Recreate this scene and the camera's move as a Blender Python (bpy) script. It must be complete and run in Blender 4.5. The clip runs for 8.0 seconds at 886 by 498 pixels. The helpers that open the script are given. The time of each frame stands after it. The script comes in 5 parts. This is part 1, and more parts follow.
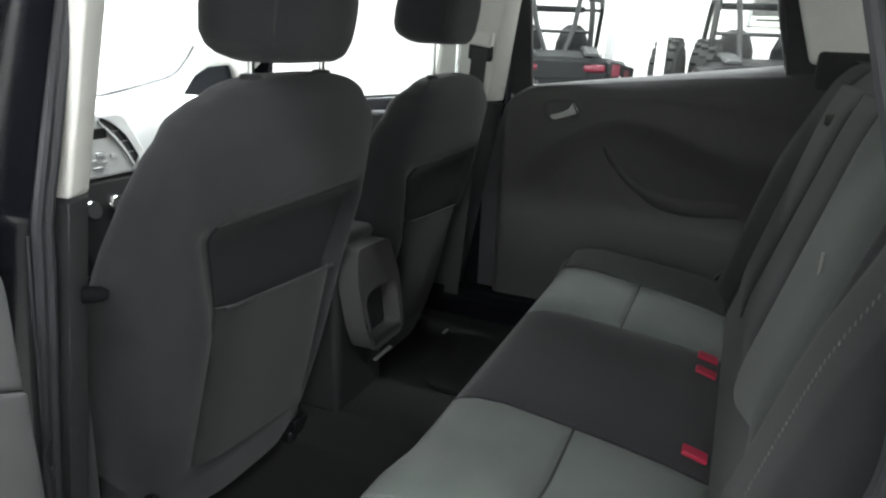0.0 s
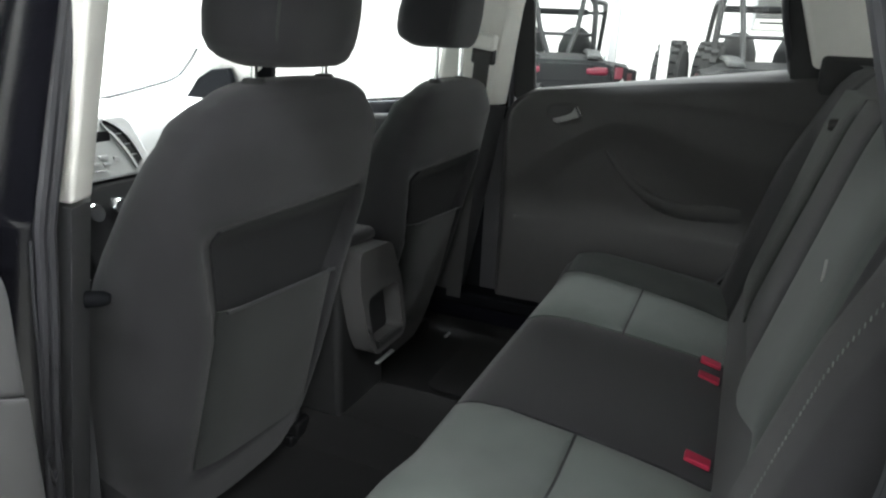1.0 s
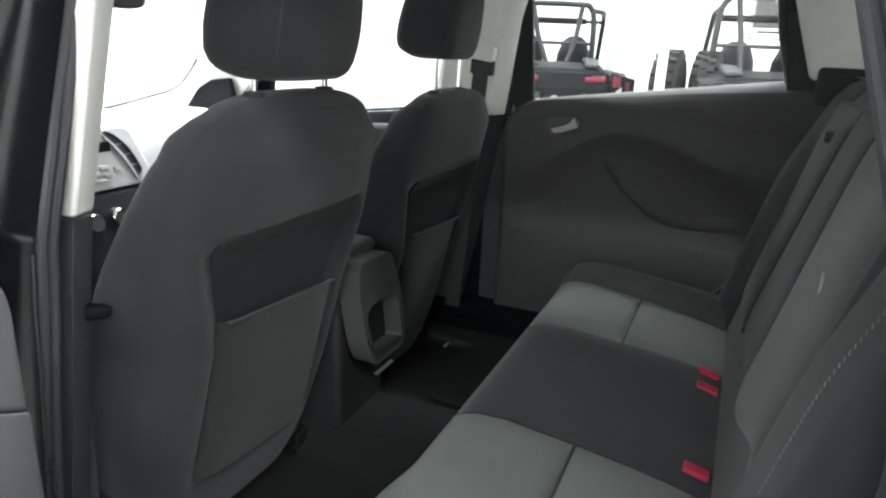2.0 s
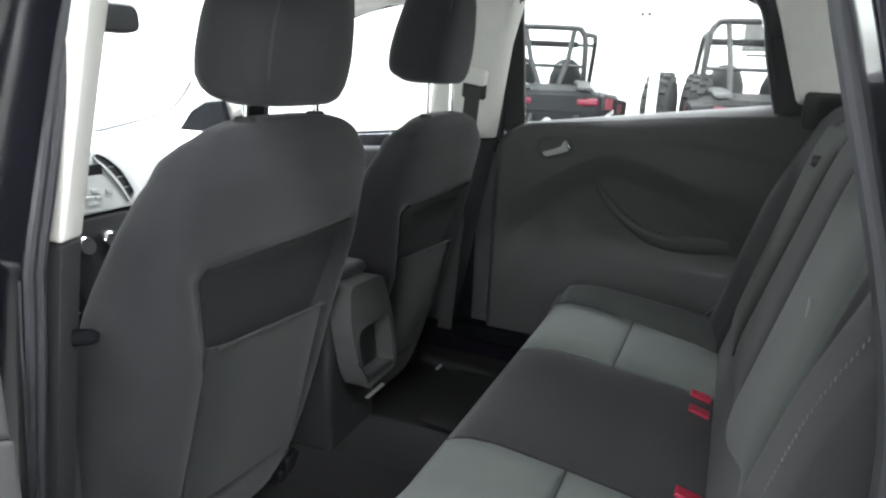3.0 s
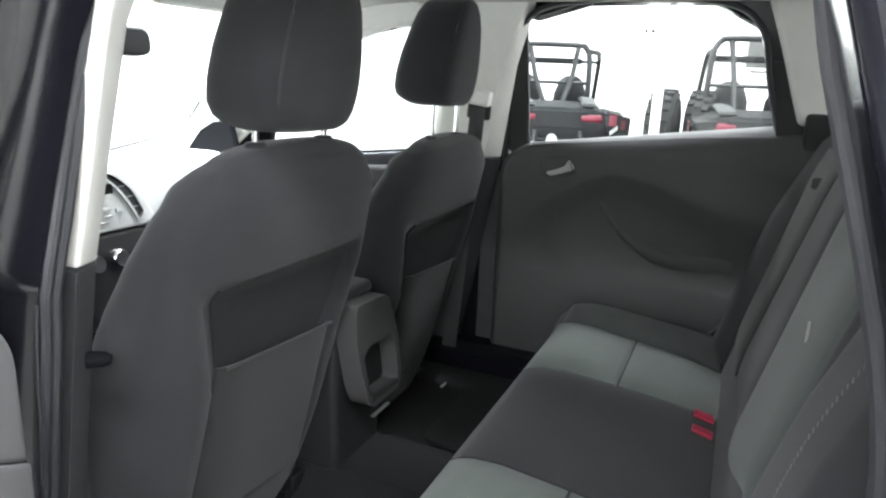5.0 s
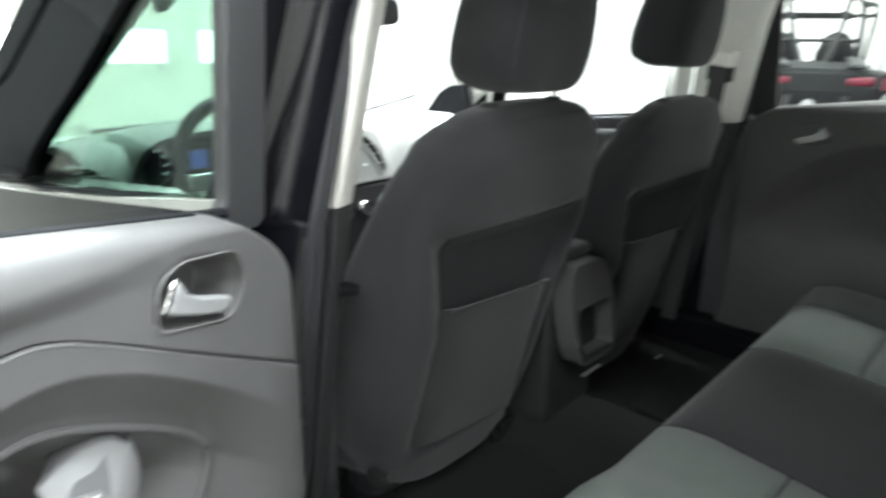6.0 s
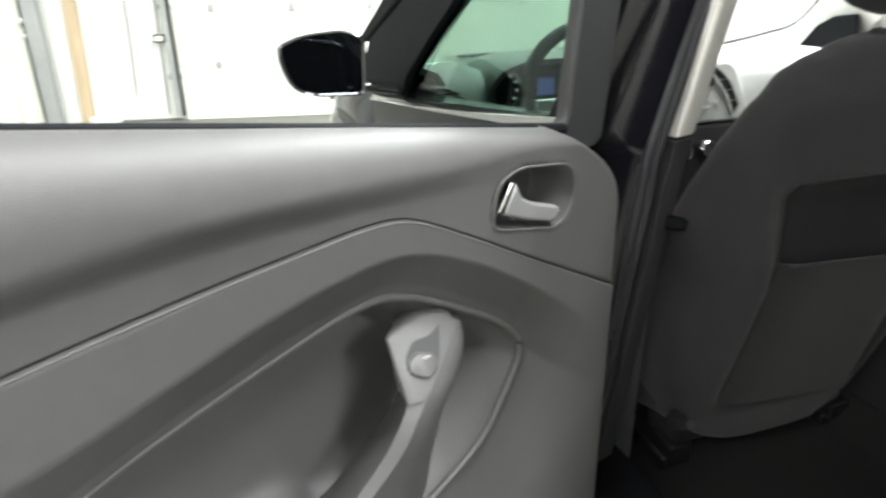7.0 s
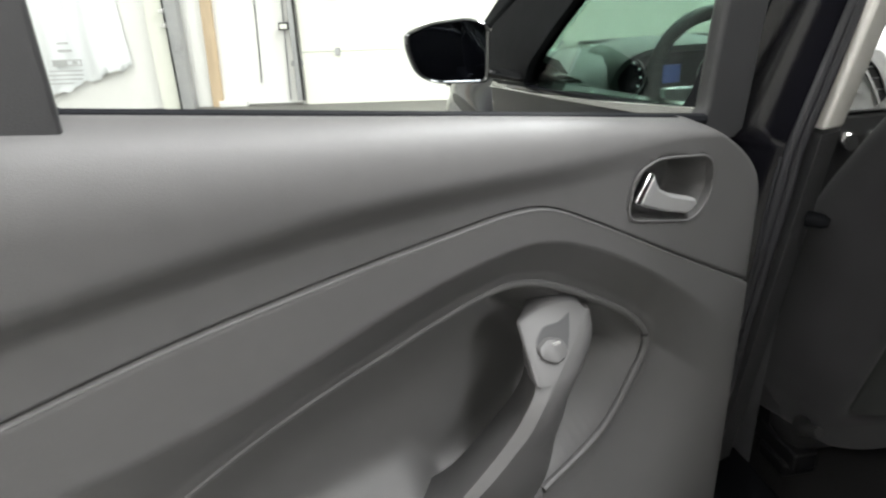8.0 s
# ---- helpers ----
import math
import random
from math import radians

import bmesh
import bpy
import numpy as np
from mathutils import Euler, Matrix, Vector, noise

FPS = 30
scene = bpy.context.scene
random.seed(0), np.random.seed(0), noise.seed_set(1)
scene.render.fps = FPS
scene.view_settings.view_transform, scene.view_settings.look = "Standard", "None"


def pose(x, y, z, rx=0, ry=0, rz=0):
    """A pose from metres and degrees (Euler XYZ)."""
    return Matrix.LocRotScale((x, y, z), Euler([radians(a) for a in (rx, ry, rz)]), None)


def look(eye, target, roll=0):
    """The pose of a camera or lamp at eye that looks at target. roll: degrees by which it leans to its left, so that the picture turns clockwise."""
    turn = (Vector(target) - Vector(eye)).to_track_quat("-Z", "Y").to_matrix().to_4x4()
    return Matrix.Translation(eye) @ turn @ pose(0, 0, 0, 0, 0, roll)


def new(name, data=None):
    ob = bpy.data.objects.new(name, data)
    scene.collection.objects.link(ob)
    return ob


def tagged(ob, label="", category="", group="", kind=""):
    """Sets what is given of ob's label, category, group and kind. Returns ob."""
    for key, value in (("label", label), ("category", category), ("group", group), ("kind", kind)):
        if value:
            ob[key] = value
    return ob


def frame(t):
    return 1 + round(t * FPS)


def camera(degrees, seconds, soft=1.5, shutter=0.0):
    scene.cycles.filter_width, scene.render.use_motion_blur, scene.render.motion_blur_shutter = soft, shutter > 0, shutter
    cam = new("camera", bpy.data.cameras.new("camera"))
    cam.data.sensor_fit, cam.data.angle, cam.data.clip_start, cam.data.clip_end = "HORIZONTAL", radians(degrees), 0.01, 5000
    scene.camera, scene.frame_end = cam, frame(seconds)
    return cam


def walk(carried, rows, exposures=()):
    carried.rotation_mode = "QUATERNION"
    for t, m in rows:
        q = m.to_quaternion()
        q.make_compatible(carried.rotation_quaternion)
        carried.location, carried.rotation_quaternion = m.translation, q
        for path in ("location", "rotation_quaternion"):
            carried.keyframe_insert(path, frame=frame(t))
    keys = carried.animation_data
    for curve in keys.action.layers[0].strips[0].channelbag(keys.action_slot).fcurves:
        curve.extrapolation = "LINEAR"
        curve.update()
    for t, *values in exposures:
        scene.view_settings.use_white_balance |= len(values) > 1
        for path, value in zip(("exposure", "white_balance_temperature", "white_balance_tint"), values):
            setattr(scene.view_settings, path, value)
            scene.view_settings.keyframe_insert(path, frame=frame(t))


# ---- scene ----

PATH = [
    (0, (-1.242, -0.716, 1.265), (0.508, 0.032, 0.65), 2.2),
    (0.5, (-1.238, -0.714, 1.267), (0.51, 0.039, 0.653), 2.3),
    (1, (-1.24, -0.715, 1.269), (0.508, 0.04, 0.659), 2.3),
    (1.5, (-1.244, -0.714, 1.273), (0.505, 0.043, 0.666), 2.3),
    (3, (-1.241, -0.721, 1.283), (0.537, 0.028, 0.753), 2.4),
    (3.5, (-1.243, -0.722, 1.287), (0.537, 0.03, 0.774), 2.4),
    (4, (-1.252, -0.721, 1.293), (0.531, 0.036, 0.792), 2.4),
    (5.3, (-1.257, -0.726, 1.301), (0.522, 0.053, 0.822), 2.4),
    (5.5, (-1.268, -0.723, 1.297), (0.461, 0.159, 0.814), 2.2),
    (5.7, (-1.281, -0.733, 1.295), (0.328, 0.331, 0.768), 1.9),
    (6, (-1.292, -0.746, 1.296), (0.113, 0.543, 0.694), 0.9),
    (6.5, (-1.295, -0.753, 1.29), (-0.357, 0.859, 0.567), 0.1),
    (7, (-1.303, -0.762, 1.279), (-0.718, 0.989, 0.511), -1.0),
    (7.5, (-1.323, -0.758, 1.276), (-0.923, 1.036, 0.487), -1.7),
    (8, (-1.335, -0.769, 1.285), (-1.049, 1.043, 0.489), -2.4),
]
cam = camera(66.9, 8.0, soft=2.2, shutter=0.5)
walk(cam, [(t, look(eye, target, roll)) for t, eye, target, roll in PATH],
     [(0, 1.38, 6200, 10), (1.5, 1.44, 6200, 10), (3, 1.95, 6080, 12), (4.2, 2.03, 6080, 12), (5.3, 2.05, 6120, 12), (6, 1.56, 6180, 7), (6.5, 1.22, 6420, 8), (8, 0.58, 6550, 12)])

# ---- light ----
world = bpy.data.worlds.new("world")
scene.world = world
world.use_nodes = True
bg = world.node_tree.nodes["Background"]
bg.inputs[0].default_value, bg.inputs[1].default_value = (0.9, 0.95, 1.0, 1), 0.05
# Area lamps added to light the hall, placed and powered by their effect.
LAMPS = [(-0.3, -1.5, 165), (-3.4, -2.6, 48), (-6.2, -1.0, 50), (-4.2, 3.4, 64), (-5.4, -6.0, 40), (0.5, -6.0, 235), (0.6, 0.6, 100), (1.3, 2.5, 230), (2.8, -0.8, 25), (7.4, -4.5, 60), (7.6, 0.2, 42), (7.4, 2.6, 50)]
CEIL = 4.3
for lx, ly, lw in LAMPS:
    lamp = bpy.data.lights.new("fill_lamp", "AREA")
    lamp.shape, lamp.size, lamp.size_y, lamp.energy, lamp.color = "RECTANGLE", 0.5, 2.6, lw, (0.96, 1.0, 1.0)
    ob = new("fill_lamp", lamp)
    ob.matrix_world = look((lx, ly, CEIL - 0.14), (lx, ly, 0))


# ---- materials ----
def mat(name, color, rough=0.6, metal=0.0, vary=0.15, scale=30.0, bump=0.1, fine=400.0, spec=0.5, coat=0.0, coarse=2.5, tint=None, aniso=(1, 1, 1)):
    """A surface with colour variation at two scales and fine relief."""
    m = bpy.data.materials.new(name)
    m.use_nodes = True
    nt = m.node_tree
    b = nt.nodes["Principled BSDF"]
    b.inputs["Roughness"].default_value, b.inputs["Metallic"].default_value = rough, metal
    b.inputs["Specular IOR Level"].default_value, b.inputs["Coat Weight"].default_value = spec, coat
    tc = nt.nodes.new("ShaderNodeTexCoord")
    mp = nt.nodes.new("ShaderNodeMapping")
    mp.inputs["Scale"].default_value = aniso
    nt.links.new(tc.outputs["Object"], mp.inputs["Vector"])
    n1, n2, nf = (nt.nodes.new("ShaderNodeTexNoise") for _ in range(3))
    for n, s in ((n1, coarse), (n2, scale), (nf, fine)):
        n.inputs["Scale"].default_value, n.inputs["Detail"].default_value = s, 3
        nt.links.new(mp.outputs[0], n.inputs["Vector"])
    add = nt.nodes.new("ShaderNodeMath")
    add.operation = "ADD"
    nt.links.new(n1.outputs[0], add.inputs[0]), nt.links.new(n2.outputs[0], add.inputs[1])
    rng = nt.nodes.new("ShaderNodeMapRange")
    rng.inputs["From Min"].default_value, rng.inputs["From Max"].default_value = 0.6, 1.4
    nt.links.new(add.outputs[0], rng.inputs["Value"])
    ramp = nt.nodes.new("ShaderNodeMix")
    ramp.data_type = "RGBA"
    lo = [c * (1 - vary) for c in color]
    hi = [min(1, c * (1 + vary)) for c in (tint or color)]
    ramp.inputs[6].default_value, ramp.inputs[7].default_value = (*lo, 1), (*hi, 1)
    nt.links.new(rng.outputs[0], ramp.inputs[0])
    nt.links.new(ramp.outputs[2], b.inputs["Base Color"])
    rr = nt.nodes.new("ShaderNodeMapRange")
    rr.inputs["To Min"].default_value, rr.inputs["To Max"].default_value = max(0.02, rough - 0.08 * rough), min(1, rough + 0.12 * rough)
    nt.links.new(n2.outputs[0], rr.inputs["Value"]), nt.links.new(rr.outputs[0], b.inputs["Roughness"])
    if bump:
        bp = nt.nodes.new("ShaderNodeBump")
        bp.inputs["Strength"].default_value, bp.inputs["Distance"].default_value = bump, 0.002
        nt.links.new(nf.outputs[0], bp.inputs["Height"]), nt.links.new(bp.outputs[0], b.inputs["Normal"])
    return m


def fabric(name, color, weave=1400.0, vary=0.14, bump=0.35, rough=0.92, sheen=0.15):
    """Woven cloth: fine uneven threads over the usual variation, with a soft sheen."""
    m = mat(name, color, rough=rough, vary=vary, scale=14, bump=bump, fine=weave, spec=0.2)
    b = m.node_tree.nodes["Principled BSDF"]
    b.inputs["Sheen Weight"].default_value, b.inputs["Sheen Roughness"].default_value = sheen, 0.5
    return m


def glass(name, tint, gloss=0.03):
    """A thin pane: clear with a tint, and a gloss that grows towards grazing views."""
    m = bpy.data.materials.new(name)
    m.use_nodes = True
    nt = m.node_tree
    nt.nodes.clear()
    out, mix = nt.nodes.new("ShaderNodeOutputMaterial"), nt.nodes.new("ShaderNodeMixShader")
    tr, gl, lw = nt.nodes.new("ShaderNodeBsdfTransparent"), nt.nodes.new("ShaderNodeBsdfGlossy"), nt.nodes.new("ShaderNodeLayerWeight")
    tr.inputs[0].default_value, gl.inputs["Roughness"].default_value, lw.inputs[0].default_value = (*tint, 1), gloss, 0.5
    po, rg = nt.nodes.new("ShaderNodeMath"), nt.nodes.new("ShaderNodeMapRange")
    po.operation, po.inputs[1].default_value = "POWER", 4.0
    rg.inputs["To Min"].default_value, rg.inputs["To Max"].default_value = 0.012, 0.25
    nt.links.new(lw.outputs["Facing"], po.inputs[0]), nt.links.new(po.outputs[0], rg.inputs["Value"])
    nt.links.new(rg.outputs[0], mix.inputs[0]), nt.links.new(tr.outputs[0], mix.inputs[1])
    nt.links.new(gl.outputs[0], mix.inputs[2]), nt.links.new(mix.outputs[0], out.inputs[0])
    return m


def glow(name, color, strength):
    m = bpy.data.materials.new(name)
    m.use_nodes = True
    b = m.node_tree.nodes["Principled BSDF"]
    b.inputs["Base Color"].default_value = (*color, 1)
    b.inputs["Emission Color"].default_value, b.inputs["Emission Strength"].default_value = (*color, 1), strength
    return m


M = {
    "cloth_dark": fabric("charcoal_cloth", (0.033, 0.0322, 0.035)),
    "cloth_pocket": fabric("charcoal_pocket_cloth", (0.025, 0.027, 0.026)),
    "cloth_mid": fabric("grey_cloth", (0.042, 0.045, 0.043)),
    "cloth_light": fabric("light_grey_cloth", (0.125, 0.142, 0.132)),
    # Light grey cloth toned down, shade put into its colour; also on the bolster.
    "cloth_dim": fabric("dimmed_grey_cloth", (0.082, 0.090, 0.086)),
    "mesh_dark": fabric("dark_mesh_cloth", (0.0155, 0.0155, 0.017), weave=1500, sheen=0.06),
    "thread": mat("pale_thread", (0.27, 0.27, 0.26), 0.8, bump=0),
    "plastic": mat("charcoal_plastic", (0.020, 0.020, 0.0205), 0.55, vary=0.1, bump=0.25, fine=900),
    "panel": mat("door_trim_plastic", (0.066, 0.0645, 0.0645), 0.5, vary=0.06, scale=60, bump=0.14, fine=1100, spec=0.38),
    "panel_dark": mat("dark_trim_plastic", (0.02, 0.02, 0.021), 0.55, vary=0.1, bump=0.2, fine=900),
    "pillar": mat("light_grey_trim", (0.80, 0.785, 0.75), 0.7, vary=0.04, bump=0.15, fine=600),
    "headliner": fabric("headliner_cloth", (0.5, 0.5, 0.46), weave=1200, vary=0.05),
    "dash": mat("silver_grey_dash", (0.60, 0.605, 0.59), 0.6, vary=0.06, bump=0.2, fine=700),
    # Same dash, coloured darker for the dimmer light at the driver's end.
    "dash_dim": mat("dimmed_grey_dash", (0.21, 0.22, 0.21), 0.6, vary=0.06, bump=0.2, fine=700),
    "trim_mid": mat("charcoal_trim_plastic", (0.052, 0.052, 0.056), 0.6, vary=0.1, bump=0.25, fine=900),
    "rubber": mat("rubber_seal", (0.045, 0.045, 0.051), 0.45, spec=0.4, vary=0.12, bump=0.1),
    "paint": mat("black_car_paint", (0.009, 0.009, 0.013), 0.10, vary=0.1, bump=0, spec=0.14),
    "pillar_paint": mat("black_pillar_paint", (0.008, 0.008, 0.011), 0.16, vary=0.1, bump=0, spec=0.3, coat=0.12),
    "gloss_black": mat("gloss_black_trim", (0.01, 0.01, 0.011), 0.12, vary=0.05, bump=0, coat=1.0),
    "frame": mat("matt_black_trim", (0.007, 0.0075, 0.009), 0.7, vary=0.1, bump=0.15, fine=800, spec=0.07),
    "black": mat("black_plastic", (0.010, 0.010, 0.011), 0.45, vary=0.1, bump=0.1),
    "chrome": mat("chrome", (0.78, 0.78, 0.78), 0.12, 1.0, vary=0.03, bump=0),
    "satin": mat("satin_silver", (0.55, 0.55, 0.55), 0.35, 0.9, vary=0.05, bump=0),
    "handle_grey": mat("satin_silver_paint", (0.40, 0.40, 0.40), 0.38, 0.65, vary=0.05, bump=0),
    "red": mat("red_plastic", (0.50, 0.03, 0.075), 0.4, vary=0.06, bump=0),
    "carpet": mat("black_carpet", (0.007, 0.0067, 0.007), 0.95, vary=0.3, scale=120, bump=0.9, fine=700),
    "strap": mat("belt_webbing", (0.05, 0.05, 0.05), 0.8, vary=0.08, scale=200, bump=0.4, fine=900),
    "wall": mat("white_wall_paint", (0.82, 0.812, 0.785), 0.75, vary=0.03, scale=8, bump=0.08, fine=120),
    "door_white": mat("white_steel_door", (0.8, 0.8, 0.72), 0.5, vary=0.03, scale=6, bump=0.05, fine=200),
    "concrete": mat("grey_concrete", (0.15, 0.146, 0.134), 0.6, vary=0.15, scale=4, bump=0.2, fine=90),
    "wood": mat("pine_board", (0.56, 0.43, 0.29), 0.6, vary=0.2, scale=12, bump=0.15, fine=150, aniso=(6, 6, 0.6)),
    "steel": mat("galvanised_steel", (0.40, 0.40, 0.40), 0.5, 0.3, vary=0.15, bump=0.05),
    "steel_dark": mat("dark_grey_board", (0.075, 0.075, 0.07), 0.45, vary=0.25, scale=14, bump=0.05),
    "film": mat("white_plastic_film", (0.85, 0.87, 0.88), 0.35, vary=0.03, bump=0.2, fine=40),
    "print_grey": mat("grey_print", (0.48, 0.485, 0.48), 0.6, vary=0.12, scale=60, bump=0),
    "tyre": mat("tyre_rubber", (0.018, 0.018, 0.018), 0.8, vary=0.2, bump=0.3),
    "utv_body": mat("black_buggy_plastic", (0.010, 0.010, 0.011), 0.6, vary=0.1, bump=0.1, spec=0.2),
    "utv_red": mat("red_buggy_plastic", (0.11, 0.005, 0.018), 0.35, vary=0.06, bump=0),
    "tail_red": mat("tail_light_red", (0.05, 0.001, 0.004), 0.5, vary=0.1, bump=0),
    "cage": mat("dark_cage_steel", (0.014, 0.014, 0.015), 0.5, 0.0, vary=0.1, bump=0),
    "utv_grey": mat("grey_buggy_plastic", (0.03, 0.031, 0.031), 0.5, vary=0.06, bump=0.1),
    "glass_front": glass("green_tinted_glass", (0.46, 0.57, 0.52)),
    "glass_side": glass("clear_side_glass", (0.93, 0.95, 0.94)),
    "screen_blue": glow("blue_display", (0.12, 0.16, 0.55), 0.45),
    "gauge_lit": glow("lit_gauge_marks", (0.95, 0.98, 1.0), 0.9),
    "window_glow": glow("bright_daylight_pane", (1.0, 1.0, 1.0), 3.0),
    "lamp_glow": glow("lit_diffuser", (1.0, 0.98, 0.93), 6.0),
}


# ---- mesh helpers ----
def link(name, me, material, parent=None, label="", smooth=True):
    if material is not None:
        me.materials.append(material)
    for p in me.polygons:
        p.use_smooth = smooth
    ob = new(name, me)
    ob.parent = parent
    return tagged(ob, label)


def part(name, bm, material, parent=None, label="", smooth=True, bevel=0.0, angle=35):
    bmesh.ops.recalc_face_normals(bm, faces=bm.faces)
    me = bpy.data.meshes.new(name)
    bm.to_mesh(me)
    bm.free()
    ob = link(name, me, material, parent, label, smooth)
    if bevel:
        md = ob.modifiers.new("bevel", "BEVEL")
        md.width, md.segments, md.limit_method, md.angle_limit = bevel, 3, "ANGLE", radians(40)
    if smooth:
        me.set_sharp_from_angle(angle=radians(angle))
    return ob


def thing(name, label, category, m=None, group="", kind=""):
    ob = tagged(new(name), label, category, group, kind)
    ob.empty_display_size = 0.05
    if m is not None:
        ob.matrix_world = m
    return ob


def box(bm, c, s, m=None):
    r = bmesh.ops.create_cube(bm, size=1.0)
    t = Matrix.Translation(c) @ Matrix.Diagonal((*s, 1))
    bmesh.ops.transform(bm, matrix=(m @ t if m else t), verts=r["verts"])
    return bm


def boxed(c, s, m=None):
    return box(bmesh.new(), c, s, m)


def loft(bm, rings, closed=True, caps=True):
    """Skin over rings of equal counts of points."""
    vs = [[bm.verts.new(p) for p in r] for r in rings]
    n = len(vs[0])
    for a, b in zip(vs, vs[1:]):
        for i in range(n if closed else n - 1):
            j = (i + 1) % n
            bm.faces.new((a[i], a[j], b[j], b[i]))
    if caps and closed:
        bm.faces.new(vs[0][::-1])
        bm.faces.new(vs[-1])
    return bm


def spline(pts, n=8, closed=False):
    """Points along a smooth curve through pts."""
    pts = [Vector(p) for p in pts]
    out = []
    count = len(pts)
    for i in range(count if closed else count - 1):
        g = (lambda k: pts[k % count]) if closed else (lambda k: pts[min(max(k, 0), count - 1)])
        p0, p1, p2, p3 = g(i - 1), g(i), g(i + 1), g(i + 2)
        for k in range(n):
            t = k / n
            out.append(0.5 * (2 * p1 + (p2 - p0) * t + (2 * p0 - 5 * p1 + 4 * p2 - p3) * t * t + (3 * p1 - p0 - 3 * p2 + p3) * t ** 3))
    if not closed:
        out.append(pts[-1])
    return out


def tube(bm, pts, r, seg=10, closed=False, flat=1.0, up=(0, 0, 1)):
    """A pipe along points; flat squeezes it along one direction."""
    pts = [Vector(p) for p in pts]
    rings = []
    for i, p in enumerate(pts):
        a = pts[i - 1] if (i or closed) else p
        b = pts[(i + 1) % len(pts)] if (i < len(pts) - 1 or closed) else p
        d = (b - a).normalized()
        ref = Vector(up) if abs(d.dot(Vector(up))) < 0.95 else Vector((1, 0, 0))
        e1 = d.cross(ref).normalized()
        e2 = e1.cross(d)
        rr = r[i] if isinstance(r, (list, tuple)) else r
        rings.append([p + e1 * rr * math.cos(k * 2 * math.pi / seg) + e2 * rr * flat * math.sin(k * 2 * math.pi / seg) for k in range(seg)])
    if closed:
        rings.append(rings[0])
        vs = [[bm.verts.new(q) for q in g] for g in rings[:-1]]
        vs.append(vs[0])
        for a, b in zip(vs, vs[1:]):
            for i in range(seg):
                bm.faces.new((a[i], a[(i + 1) % seg], b[(i + 1) % seg], b[i]))
        return bm
    return loft(bm, rings)


def rounded(poly, r, n=6):
    """A closed 2D outline with its corners rounded; r one number or one a corner."""
    out = []
    k = len(poly)
    for i, p in enumerate(poly):
        rr = r[i] if isinstance(r, (list, tuple)) else r
        p, a, b = (Vector((*q, 0)) for q in (p, poly[i - 1], poly[(i + 1) % k]))
        rr = min(rr, (a - p).length * 0.48, (b - p).length * 0.48)
        if rr < 1e-4:
            out.append((p.x, p.y))
            continue
        s, e = p + (a - p).normalized() * rr, p + (b - p).normalized() * rr
        for j in range(n + 1):
            t = j / n
            q = s * (1 - t) ** 2 + 2 * p * t * (1 - t) + e * t * t
            out.append((q.x, q.y))
    return out


def resample(poly, n):
    """n points at even steps along a closed 2D outline, from its first point."""
    a = np.array(list(poly) + [poly[0]], float)
    d = np.r_[0, np.cumsum(np.hypot(*np.diff(a, axis=0).T))]
    t = np.linspace(0, d[-1], n, endpoint=False)
    return list(zip(np.interp(t, d, a[:, 0]), np.interp(t, d, a[:, 1])))


def prism(bm, outline, put, d0, d1):
    """A slab: a 2D outline pushed from depth d0 to d1; put maps (a, b, depth) to space."""
    a = [bm.verts.new(put(u, v, d0)) for u, v in outline]
    b = [bm.verts.new(put(u, v, d1)) for u, v in outline]
    bm.faces.new(a[::-1])
    bm.faces.new(b)
    n = len(a)
    for i in range(n):
        bm.faces.new((a[i], a[(i + 1) % n], b[(i + 1) % n], b[i]))
    return bm


def ring(bm, outer, inner, put, d0, d1, n=96):
    """A frame: the band between two outlines, with depth from d0 to d1."""
    o, i = resample(outer, n), resample(inner, n)
    vo0, vi0 = [bm.verts.new(put(u, v, d0)) for u, v in o], [bm.verts.new(put(u, v, d0)) for u, v in i]
    vo1, vi1 = [bm.verts.new(put(u, v, d1)) for u, v in o], [bm.verts.new(put(u, v, d1)) for u, v in i]
    for k in range(n):
        j = (k + 1) % n
        bm.faces.new((vo0[k], vo0[j], vi0[j], vi0[k]))
        bm.faces.new((vo1[k], vi1[k], vi1[j], vo1[j]))
        bm.faces.new((vo0[k], vo1[k], vo1[j], vo0[j]))
        bm.faces.new((vi0[k], vi0[j], vi1[j], vi1[k]))
    return bm


def sheet(bm, grid, thick=None):
    """A skin over a grid of points; thick adds a back at that offset."""
    vs = [[bm.verts.new(p) for p in row] for row in grid]
    for a, b in zip(vs, vs[1:]):
        for i in range(len(a) - 1):
            bm.faces.new((a[i], a[i + 1], b[i + 1], b[i]))
    if thick is not None:
        t = Vector(thick)
        ws = [[bm.verts.new(Vector(p) + t) for p in row] for row in grid]
        for a, b in zip(ws, ws[1:]):
            for i in range(len(a) - 1):
                bm.faces.new((a[i], b[i], b[i + 1], a[i + 1]))
        edge = lambda g: [r for r in g[0]] + [r[-1] for r in g[1:]] + g[-1][-2::-1] + [r[0] for r in g[-2:0:-1]]
        e, f = edge(vs), edge(ws)
        for i in range(len(e)):
            j = (i + 1) % len(e)
            bm.faces.new((e[i], f[i], f[j], e[j]))
    return bm


def step(a, b, x):
    t = np.clip((x - a) / (b - a), 0, 1)
    return t * t * (3 - 2 * t)


